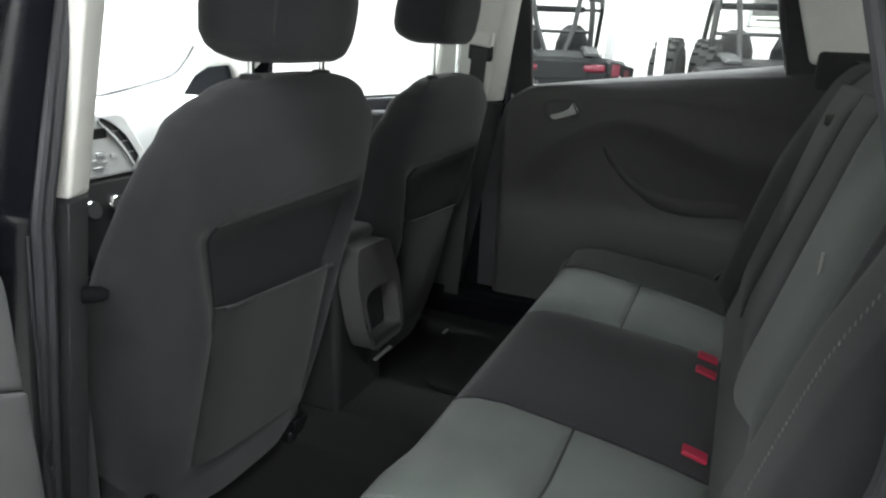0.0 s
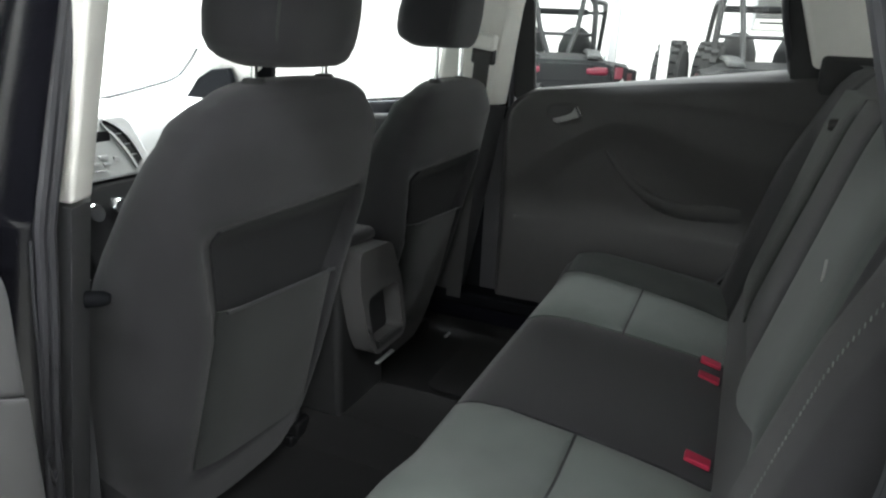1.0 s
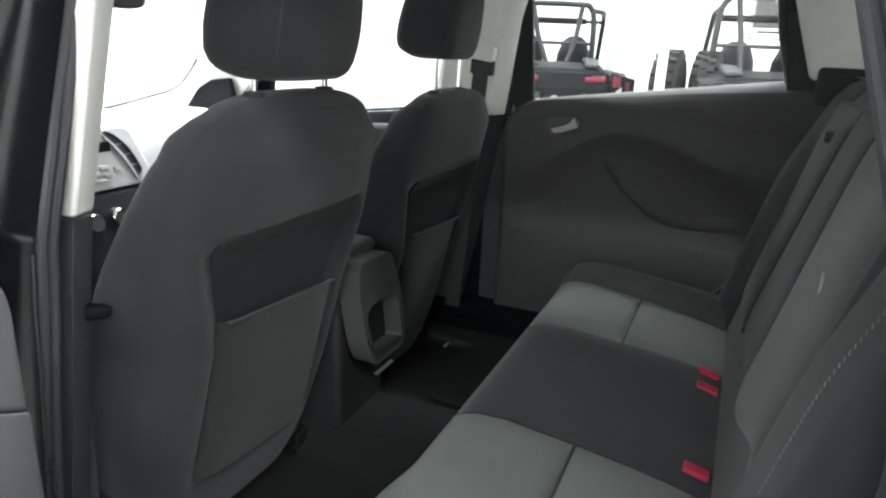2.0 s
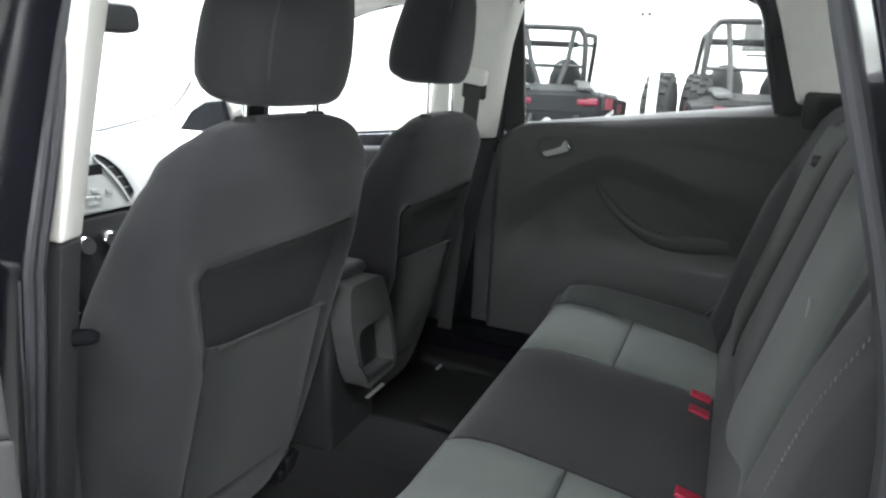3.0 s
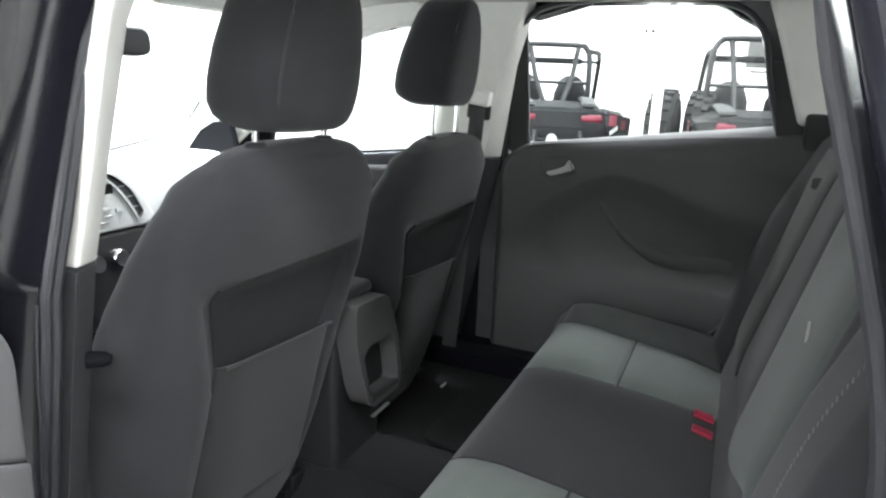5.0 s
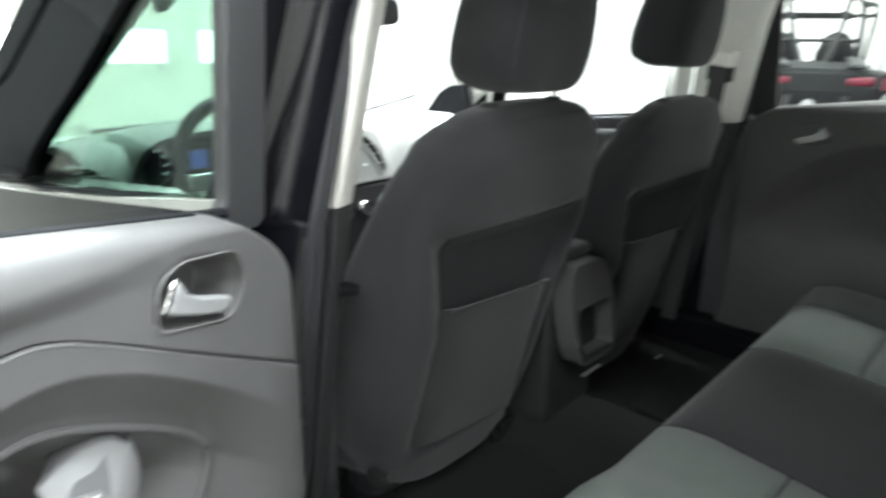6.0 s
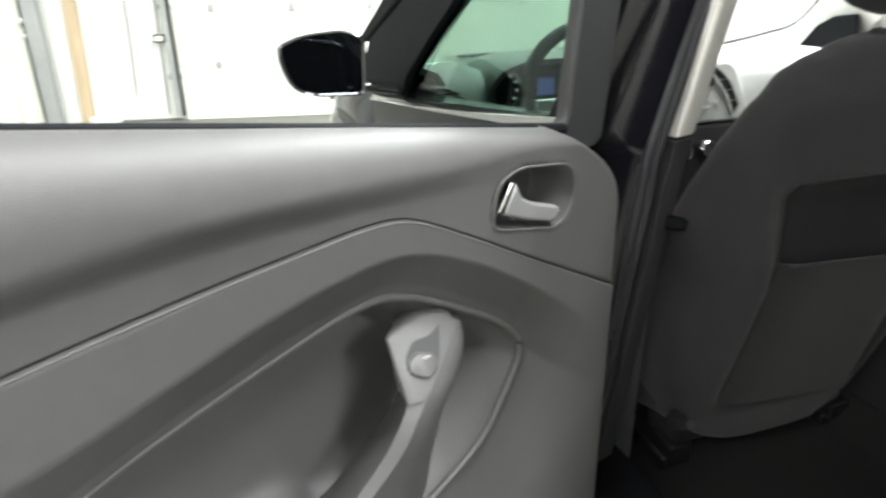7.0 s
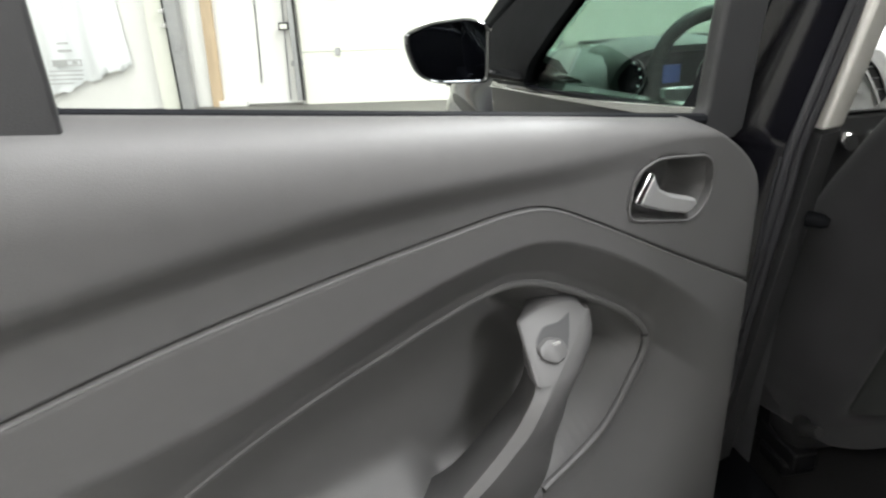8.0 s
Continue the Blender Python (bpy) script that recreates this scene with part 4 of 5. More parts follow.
    for _ in range(0 if sg > 0 else 14):
        N[1:-1, 1:-1] = (N[:-2, 1:-1] + N[2:, 1:-1] + N[1:-1, :-2] + N[1:-1, 2:]) / 4
    cup = rounded(shift([(0.279, 1.054), (0.272, 1.098), (0.245, 1.110), (0.168, 1.101), (0.160, 1.066), (0.182, 1.033)]), [0.014, 0.018, 0.02, 0.02, 0.02, 0.02], 6)
    hole = [(0.218 + hu + (u - 0.218 - hu) * 0.95, 1.073 + hz + (z - 1.073 - hz) * 0.93) for u, z in cup]

    def near(u, z):
        w = np.exp(-((U - u) ** 2 + (Z - z) ** 2) / (2 * 0.005 ** 2))
        return float((w * N).sum() / (w.sum() + 1e-9))

    if sg > 0:
        bm = bmesh.new()
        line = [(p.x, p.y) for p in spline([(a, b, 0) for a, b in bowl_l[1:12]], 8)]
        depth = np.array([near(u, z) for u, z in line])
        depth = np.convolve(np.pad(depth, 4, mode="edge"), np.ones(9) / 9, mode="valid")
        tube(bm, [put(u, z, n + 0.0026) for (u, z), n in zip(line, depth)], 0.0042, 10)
        part("bowl_edge", bm, M["panel"], d)
        bm = bmesh.new()
        tube(bm, [put(u, z - 0.0022, 0.1622) for u, z in seam_l if 0.10 < u < ur + 0.08], 0.0013, 6)
        part("seam_edge", bm, M["panel"], d)
    bezel = ring(bmesh.new(), cup, hole, lambda u, z, dd: put(u, z, near(u, z) + dd), -0.02, 0.0016, 72)
    N -= (0.050 if sg > 0 else 0.004) * step(-0.002, 0.008, inside_distance(hole, U, Z))
    grid = [[put(U[i, j], Z[i, j], N[i, j]) for j in range(U.shape[1])] for i in range(U.shape[0])]
    part("inner_panel", sheet(bmesh.new(), grid, (0, -sg * 0.008, 0)), M["panel"], d, "grey grained plastic inner panel", angle=70)
    # pull handle with the window switch
    if sg > 0:
        held = put
        slope = lambda u, z, n: held(u, z, n + (0.95 - z) * 0.9)
        bm = bmesh.new()
        plate = rounded([(0.390, 0.976), (0.366, 0.981), (0.342, 0.982), (0.322, 0.978), (0.313, 0.970), (0.347, 0.948), (0.380, 0.929), (0.398, 0.930)], [0.003, 0.02, 0.02, 0.01, 0.006, 0.01, 0.004, 0.004], 5)
        loft(bm, [[slope(0.352 + du + (u - 0.352) * k, 0.955 + (z - 0.955) * k, n) for u, z in plate] for k, n, du in ((0.5, 0.080, -0.060), (0.9, 0.150, -0.012), (0.98, 0.163, -0.002), (1.0, 0.166, 0.0), (1.0, 0.169, 0.0), (0.975, 0.1705, 0.0))])
        # the bar: along it the left edge, the ridge and the right edge
        bar = [((0.375, 0.965, 0.138), (0.314, 0.970, 0.148), (0.300, 0.961, 0.140)), ((0.385, 0.955, 0.148), (0.330, 0.958, 0.159), (0.304, 0.950, 0.150)),
               ((0.392, 0.945, 0.158), (0.348, 0.947, 0.169), (0.311, 0.940, 0.158)), ((0.396, 0.936, 0.171), (0.365, 0.937, 0.178), (0.322, 0.928, 0.165)),
               ((0.398, 0.928, 0.184), (0.381, 0.928, 0.188), (0.336, 0.914, 0.171)), ((0.410, 0.908, 0.186), (0.400, 0.909, 0.195), (0.351, 0.898, 0.175)),
               ((0.424, 0.888, 0.185), (0.414, 0.891, 0.196), (0.358, 0.878, 0.176)), ((0.447, 0.864, 0.183), (0.435, 0.869, 0.194), (0.366, 0.852, 0.175)),
               ((0.471, 0.841, 0.180), (0.460, 0.844, 0.190), (0.374, 0.808, 0.172)), ((0.500, 0.808, 0.170), (0.490, 0.812, 0.178), (0.395, 0.760, 0.160)),
               ((0.520, 0.775, 0.145), (0.510, 0.775, 0.150), (0.415, 0.720, 0.135))]
        rails = [spline([st[k] for st in bar], 5) for k in range(3)]
        rings = []
        for left, ridge, right in zip(*rails):
            soft = [ridge + (right - ridge) * f + Vector((0, 0, 0.020 * f * (1 - f))) for f in (0.08, 0.3, 0.55, 0.8, 0.95)]
            ridge_a = left + (ridge - left) * 0.85
            rings.append([held(*p) for p in [left + Vector((-0.060, -0.004, -0.068)), left + Vector((-0.004, -0.001, -0.006)), left, ridge_a, ridge + Vector((0, 0, 0.0006))] + soft + [right, right + Vector((-0.012, -0.004, -0.02)), right + Vector((-0.014, -0.006, -0.085))]])
        loft(bm, rings)
        ph = part("pull_handle", bm, M["panel"], d, "grey plastic pull handle", angle=52)
        # Thin dark plate stands for the shaded hollow round the switch.
        bm = bmesh.new()
        prism(bm, resample(rounded([(0.382, 0.960), (0.368, 0.969), (0.350, 0.968), (0.333, 0.973), (0.344, 0.957), (0.354, 0.946), (0.372, 0.944), (0.385, 0.952)], [0.008, 0.006, 0.004, 0.001, 0.004, 0.006, 0.008, 0.006]), 56), slope, 0.168, 0.1712)
        part("switch_shade", bm, M["panel_dark"], ph, bevel=0.001)
        bm = bmesh.new()
        knob = resample(rounded([(0.384, 0.957), (0.370, 0.962), (0.354, 0.957), (0.356, 0.947), (0.371, 0.944), (0.384, 0.950)], 0.0035), 40)
        loft(bm, [[slope(0.368 + (u - 0.368) * k, 0.954 + (z - 0.954) * k, n) for u, z in knob] for k, n in ((1.0, 0.168), (1.0, 0.1735), (0.97, 0.1755), (0.90, 0.1762))])
        part("window_switch", bm, M["panel"], ph, "grey window switch", angle=50)
        part("switch_mark", boxed(slope(0.364, 0.9570, 0.1760), (0.008, 0.0015, 0.003)), M["thread"], ph)
    else:
        # seen flat on: a low rounded grip that runs out along the armrest
        path = spline([(0.392, 0.966, 0.004), (0.424, 0.924, 0.010), (0.466, 0.881, 0.013), (0.518, 0.845, 0.015), (0.560, 0.826, 0.015), (0.620, 0.815, 0.012), (0.695, 0.817, 0.008), (0.770, 0.826, 0.003)], 6)
        wide = np.interp(np.linspace(0, 1, len(path)), [0, 0.1, 0.4, 0.6, 1], [0.007, 0.013, 0.017, 0.024, 0.028])
        rings = []
        for k, p in enumerate(path):
            run = (path[min(k + 1, len(path) - 1)] - path[max(k - 1, 0)]).to_2d().normalized()
            foot = near(p.x, p.y)
            rings.append([put(p.x - run.y * wide[k] * math.cos(f), p.y + run.x * wide[k] * math.cos(f), foot - 0.004 + (0.6 * p.z + 0.004) * math.sin(f) ** 0.8) for f in np.linspace(0, math.pi, 13)])
        part("pull_handle", loft(bmesh.new(), rings), M["panel"], d, "grey plastic pull handle", angle=60)
    # release handle in its cup
    if sg > 0:
        part("handle_bezel", bezel, M["panel"], d, bevel=0.002)
    else:
        bezel.free()
    bm = bmesh.new()
    prism(bm, shift([(0.264, 1.069), (0.249, 1.095), (0.244, 1.086), (0.240, 1.079), (0.223, 1.070), (0.204, 1.064), (0.188, 1.059), (0.186, 1.054), (0.192, 1.048), (0.201, 1.046), (0.229, 1.054), (0.258, 1.065)]), put, 0.150, 0.163)
    rel = part("release_handle", bm, M["handle_grey"], d, "satin silver release handle", bevel=0.006)
    bm = bmesh.new()
    prism(bm, shift([(0.272, 1.072), (0.256, 1.098), (0.250, 1.096), (0.265, 1.069)]), put, 0.156, 0.1645)
    part("handle_tip", bm, M["chrome"], rel, "bright chrome handle tip", bevel=0.0015)
    return d


DOOR_TURN = 70
a = radians(DOOR_TURN)
left_m = Matrix(((-math.sin(a), math.cos(a), 0, -0.87), (-math.cos(a), -math.sin(a), 0, 0.02), (0, 0, 1, 0), (0, 0, 0, 1)))
rear_door(1, left_m, [(0.118, 1.117), (0.712, 1.203), (0.706, 1.46), (0.63, 1.52), (0.075, 1.50)], "open black rear car door with grey plastic inner trim")
right_m = Matrix(((0, 1, 0, 0.87), (-1, 0, 0, 0.02), (0, 0, 1, 0), (0, 0, 0, 1)))
rear_door(-1, right_m, [(0.150, 1.116), (0.835, 1.207), (0.775, 1.465), (0.69, 1.525), (0.115, 1.520)], "closed rear car door with dark plastic inner trim")


# ---- front doors, mirror ----
def front_door(sg):
    d = thing("front_door", "closed black front car door with tinted glass", "car door")
    put = SIDE(sg)
    low = [(0.085, 0.46), (0.095, 0.70), (0.068, 1.05), (0.065, 1.085), (0.80, 1.005), (1.06, 0.97), (1.05, 0.70), (0.96, 0.50), (0.85, 0.46)]
    part("door_shell", prism(bmesh.new(), low, lambda y, z, dd: put(y, z, dd + max(0.0, 1.08 - z) * 0.07), -0.004, 0.09), M["paint"], d, bevel=0.012)
    win = [(0.03, 1.095), (0.738, 1.008), (0.690, 1.070), (0.645, 1.108), (0.598, 1.148), (0.52, 1.205), (0.36, 1.345), (0.21, 1.455), (-0.02, 1.50)]
    if sg > 0:
        win = [(0.03, 1.095), (0.95, 0.99), (0.90, 1.16), (0.78, 1.265), (0.64, 1.364), (0.52, 1.413), (0.44, 1.438), (0.35, 1.456), (0.20, 1.475), (-0.02, 1.49)]
    out = [(-0.015, 1.06), (1.12, 0.97), (1.09, 1.11), (0.85, 1.21), (0.65, 1.36), (0.33, 1.525), (-0.06, 1.53)]
    part("window_frame", ring(bmesh.new(), rounded(out, 0.02), rounded(win, 0.02), put, 0.004, 0.032, 120), M["frame"], d, "black window surround", bevel=0.004)
    part("window_pane", prism(bmesh.new(), resample(rounded([(0.36 + (y - 0.36) * 1.02, 1.25 + (z - 1.25) * 1.02) for y, z in win], 0.02), 60), put, 0.018, 0.022), M["glass_front"] if sg < 0 else M["glass_side"], d, "green tinted side glass").visible_shadow = False
    bm = bmesh.new()
    prism(bm, [(-0.01, 1.087), (0.50, 1.024), (1.02, 0.962), (1.02, 0.9645), (0.60, 1.016), (0.30, 1.058), (-0.01, 1.105)], put, -0.007, 0.012)
    part("belt_trim", bm, M["chrome"], d, "bright belt moulding", bevel=0.003)
    part("trim_panel", prism(bmesh.new(), [(0.10, 0.50), (0.11, 1.03), (0.9, 0.965), (0.95, 0.55)], put, 0.092, 0.16), M["panel_dark"], d, bevel=0.015)
    part("outer_handle", boxed((sg * 0.925, 0.19, 0.96), (0.03, 0.17, 0.03)), M["paint"], d, bevel=0.012)
    if sg > 0:
        part("sail_panel", prism(bmesh.new(), [(1.185, 0.985), (1.10, 1.084), (1.036, 1.118), (0.961, 1.128), (0.93, 1.02), (0.93, 0.985)], lambda y, z, dd: Vector((0.70 - dd, y, z)), 0.0, 0.03), M["frame"], d, "dark inner sail panel", bevel=0.006)
    if sg > 0:
        return
    # mirror
    mir = thing("door_mirror", "glossy black door mirror housing on the front door", "car mirror")
    shell = resample(rounded([(0.976, 1.150), (1.022, 1.166), (1.110, 1.159), (1.165, 1.137), (1.162, 1.097), (1.142, 1.048), (1.098, 1.029), (0.980, 1.025)], [0.012, 0.03, 0.03, 0.012, 0.03, 0.02, 0.03, 0.015], 8), 72)
    inset = lambda k: [(1.065 + (x - 1.065) * k, 1.095 + (z - 1.095) * k) for x, z in shell]
    at_y = lambda pts, y: [Vector((sg * x, y + 0.10 * (x - 1.065) ** 2, z)) for x, z in pts]
    part("housing", loft(bmesh.new(), [at_y(inset(k), y) for k, y in ((0.90, 0.724), (0.90, 0.716), (0.955, 0.712), (1.0, 0.718), (1.0, 0.74), (0.97, 0.775), (0.86, 0.81), (0.60, 0.832), (0.2, 0.84))]), M["gloss_black"], mir, "glossy black shell", angle=50)
    # Silver tinted dark, standing for the dark surroundings it reflects.
    part("mirror_glass", loft(bmesh.new(), [at_y(inset(0.893), y) for y in (0.7225, 0.719)]), mat("dimmed_mirror_silver", (0.22, 0.24, 0.27), 0.03, 1.0, vary=0.01, bump=0), mir, "mirror glass tinted for a dark reflection")
    bm = bmesh.new()
    loft(bm, [[Vector((sg * x, 0.78 + w * math.cos(a), 1.040 + 0.014 * math.sin(a) - (0.97 - x) * 0.2)) for a in [2 * math.pi * j / 16 for j in range(16)]] for x, w in ((0.865, 0.06), (0.92, 0.05), (0.985, 0.05))])
    part("arm", bm, M["gloss_black"], mir)


front_door(-1)
front_door(1)

# ---- dashboard ----
dash = thing("dashboard", "grey moulded dashboard with centre stack and vents", "dashboard")
grid = []
for y, z in ((0.82, 0.60), (0.80, 0.70), (0.795, 0.78), (0.81, 0.86), (0.825, 0.92), (0.84, 0.98), (0.87, 1.022), (0.93, 1.043), (1.05, 1.042), (1.2, 1.030), (1.26, 1.008)):
    grid.append([(x, y + (0.14 * float(step(0.20, 0.17, abs(x + 0.42))) if 0.8 < z < 1.03 else 0) - 0.02 * float(step(0.14, 0.30, abs(x))) + 0.03 * float(step(0.5, 0.72, abs(x))), z - 0.012 * (x / 0.7) ** 2 - 0.04 * float(step(0.5, 0.7, x))) for x in np.linspace(-0.74, 0.74, 61)])
# One pad in two tones; the driver's end has shade in its colour.
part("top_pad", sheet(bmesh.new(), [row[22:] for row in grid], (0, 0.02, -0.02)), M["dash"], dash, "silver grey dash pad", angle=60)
part("top_pad", sheet(bmesh.new(), [row[:23] for row in grid], (0, 0.02, -0.02)), M["dash_dim"], dash, "grey dash pad, dimmed at the driver end", angle=60)
part("lower_panel", boxed((0, 0.88, 0.60), (1.4, 0.12, 0.16)), M["panel_dark"], dash, bevel=0.03)
# centre stack
put = lambda x, z, d: Vector((x, 0.80 + (z - 0.93) * 0.28 - d, z))
part("centre_panel", prism(bmesh.new(), rounded([(-0.15, 0.872), (-0.10, 1.03), (0.10, 1.03), (0.15, 0.872)], 0.03), put, -0.02, 0.012), M["dash"], dash, bevel=0.008)
part("stack_base", prism(bmesh.new(), rounded([(-0.16, 0.868), (0.16, 0.868), (0.12, 0.62), (-0.12, 0.62)], 0.03), put, -0.05, 0.008), M["black"], dash, bevel=0.01)
for sx in (-1, 1):
    mid = spline([(0.012, 1.018, 0), (0.042, 0.995, 0), (0.072, 0.955, 0), (0.092, 0.902, 0)], 6)
    wd = np.interp(np.linspace(0, 1, len(mid)), [0, 0.15, 0.6, 1], [0.004, 0.009, 0.014, 0.013])
    o = [(sx * (p.x - 0.7 * w), p.y - 0.7 * w) for p, w in zip(mid, wd)] + [(sx * (p.x + 0.7 * w), p.y + 0.7 * w) for p, w in list(zip(mid, wd))[::-1]]
    o2 = [(sx * (p.x - 1.15 * w), p.y - 1.15 * w) for p, w in zip(mid, wd)] + [(sx * (p.x + 1.15 * w), p.y + 1.15 * w) for p, w in list(zip(mid, wd))[::-1]]
    vent = part("vent", ring(bmesh.new(), o2, o, put, 0.010, 0.019, 80), M["satin"], dash, "satin vent surround", bevel=0.002)
    part("vent_duct", prism(bmesh.new(), o, put, 0.012, 0.0135), M["black"], vent)
    for k in (8, 12, 15):
        part("slat", boxed(put(sx * mid[k].x, mid[k].y, 0.016), (0.018, 0.003, 0.003), None), M["satin"], vent)
for bx, bz, bw, bh, tilt in ((-0.050, 0.935, 0.030, 0.010, 0), (-0.012, 0.930, 0.028, 0.010, 0), (0.026, 0.922, 0.020, 0.010, -12), (-0.040, 0.915, 0.024, 0.008, 0), (-0.008, 0.911, 0.022, 0.008, 0), (-0.030, 0.898, 0.034, 0.006, 0)):
    ca, sa = math.cos(radians(tilt)), math.sin(radians(tilt))
    key = rounded([(-bw / 2, -bh / 2), (bw / 2, -bh / 2), (bw / 2, bh / 2), (-bw / 2, bh / 2)], 0.0035, 4)
    part("button", prism(bmesh.new(), [(bx + u * ca - v * sa, bz + u * sa + v * ca) for u, v in key], put, 0.010, 0.0165), M["satin"], dash, bevel=0.0012)
part("display", boxed(put(-0.01, 0.975, 0.012), (0.07, 0.004, 0.04)), M["black"], dash, bevel=0.003)
for sx in (-0.09, -0.012, 0.066):
    bm = bmesh.new()
    loft(bm, [[put(sx + r * math.cos(a), 0.805 + r * math.sin(a), dd) for a in [k * math.pi / 12 for k in range(24)]] for r, dd in ((0.024, 0.006), (0.024, 0.026), (0.021, 0.031))])
    part("dial", bm, M["chrome"], dash, "round silver climate dial")
# side vents at the driver's end
for vx, vz, vw, vh in ((-0.752, 0.998, 0.034, 0.010), (-0.715, 0.972, 0.040, 0.014)):
    lens = [(vx + vw * math.cos(a), vz + vh * math.sin(a) - 0.25 * vw * math.cos(a)) for a in [2 * math.pi * k / 32 for k in range(32)]]
    lens_in = [(vx + 0.86 * vw * math.cos(a), vz + 0.72 * vh * math.sin(a) - 0.21 * vw * math.cos(a)) for a in [2 * math.pi * k / 32 for k in range(32)]]
    face = lambda x, z, d: Vector((x, 0.835 + (z - 0.985) * 0.3 - d, z))
    vent = part("vent", ring(bmesh.new(), lens, lens_in, face, -0.02, 0.008, 64), M["dash_dim"], dash, "grey side vent surround", bevel=0.002)
    part("vent_duct", prism(bmesh.new(), lens_in, face, -0.01, 0.002), M["black"], vent)
    part("slat", boxed(face(vx, vz, 0.004), (vw * 1.3, 0.003, 0.003)), M["satin"], vent)
# instrument hood
arch_pts = lambda w, h: [(-0.43 + w * math.copysign(abs(math.cos(a)) ** 0.55, math.cos(a)), 0.95 + h * abs(math.sin(a)) ** 0.6) for a in [math.pi * k / 28 for k in range(29)]]
hood = part("instrument_hood", loft(bmesh.new(), [[Vector((x, y + 0.5 * (1.05 - z), z)) for x, z in arch_pts(w, h)] + [Vector((x, y + 0.5 * (1.05 - z), z)) for x, z in arch_pts(w - 0.014, h - 0.012)[::-1]] for y, w, h in ((0.80, 0.212, 0.120), (0.90, 0.214, 0.122), (1.04, 0.215, 0.116))]), M["dash_dim"], dash, "grey instrument hood in the dimmed dash tone", angle=50)
part("cluster_face", boxed((-0.43, 0.945, 0.975), (0.36, 0.02, 0.13)), M["black"], dash, bevel=0.01)
for sx in (-0.560, -0.300):
    bm = bmesh.new()
    tube(bm, [(sx + 0.055 * math.cos(a), 0.928, 0.975 + 0.055 * math.sin(a)) for a in [2 * math.pi * k / 28 for k in range(28)]], 0.003, 6, True)
    part("gauge_ring", bm, M["satin"], dash)
    for k in range(9):
        a = radians(215 - k * 31)
        part("gauge_mark", boxed((sx + 0.043 * math.cos(a), 0.930, 0.975 + 0.043 * math.sin(a)), (0.004, 0.003, 0.005)), M["gauge_lit"], dash)
part("trip_display", boxed((-0.430, 0.930, 0.978), (0.046, 0.006, 0.046)), M["screen_blue"], dash, "lit blue trip display")
sw = thing("steering_wheel", "dark steering wheel before the instruments", "steering wheel", pose(-0.46, 0.60, 0.985, 66, 0, 0))
bm = bmesh.new()
tube(bm, [(0.185 * math.cos(a), 0.185 * math.sin(a), 0) for a in [2 * math.pi * k / 40 for k in range(40)]], 0.016, 12, True)
part("rim", bm, M["plastic"], sw)
part("hub", boxed((0, 0, 0.02), (0.16, 0.13, 0.06)), M["plastic"], sw, bevel=0.03)
for ang in (0, 180, 270):
    part("spoke", boxed((0.115, 0, 0.01), (0.11, 0.04, 0.02), Matrix.Rotation(radians(ang), 4, "Z")), M["satin"], sw, bevel=0.006)
part("column", boxed((0, 0, -0.14), (0.1, 0.1, 0.25)), M["panel_dark"], sw, bevel=0.03)
rm = thing("rear_view_mirror", "black rear view mirror hung from the windscreen", "car mirror", pose(0.0, 0.74, 1.365, 0, 0, 0))
part("housing", prism(bmesh.new(), rounded([(-0.125, -0.035), (-0.12, 0.035), (0.12, 0.035), (0.125, -0.03), (0.08, -0.04)], 0.03), lambda x, z, dd: Vector((x, dd, z)), -0.012, 0.025), M["black"], rm, bevel=0.008)
bm = bmesh.new()
tube(bm, [(0, 0.01, 0.0), (0, 0.06, 0.05), (0, 0.08, 0.09)], 0.012, 10)
part("stalk", bm, M["black"], rm)

# ---- centre console ----
con = thing("centre_console", "grey centre console with a rear storage bin", "centre console")
bm = bmesh.new()
loft(bm, [[Vector((x, y, z)) for x, z in ((-0.10, 0.42), (-0.105, h - 0.03), (-0.08, h), (0.08, h), (0.105, h - 0.03), (0.10, 0.42))] for y, h in ((0.015, 0.79), (0.08, 0.80), (0.25, 0.78), (0.32, 0.70), (0.70, 0.68))])
part("body", bm, M["plastic"], con, bevel=0.015)
put = lambda x, z, d: Vector((x, -0.026 - d - (0.74 - z) * 0.16, z))
face = rounded([(-0.080, 0.822), (0.060, 0.815), (0.083, 0.715), (0.074, 0.61), (0.055, 0.590), (-0.075, 0.590), (-0.092, 0.64), (-0.099, 0.755)], [0.02, 0.02, 0.03, 0.02, 0.02, 0.02, 0.02, 0.03])
hole = rounded([(-0.078, 0.705), (-0.062, 0.722), (0.056, 0.722), (0.064, 0.70), (0.058, 0.606), (-0.070, 0.606)], 0.012)
fas = part("rear_fascia", ring(bmesh.new(), face, hole, put, -0.04, 0.012, 96), M["panel"], con, "grey plastic rear fascia", bevel=0.008)
part("bin_back", prism(bmesh.new(), hole, put, -0.036, -0.032), M["black"], fas)
part("bin_lip", prism(bmesh.new(), rounded([(-0.066, 0.600), (0.056, 0.600), (0.054, 0.612), (-0.064, 0.612)], 0.004), put, 0.002, 0.013), M["plastic"], fas, bevel=0.002)
part("foot_rail", boxed(put(-0.052, 0.581, 0.020), (0.075, 0.010, 0.005)), M["satin"], con, bevel=0.002)
part("armrest", boxed((-0.01, 0.155, 0.823), (0.17, 0.27, 0.035)), M["cloth_dark"], con, bevel=0.02)

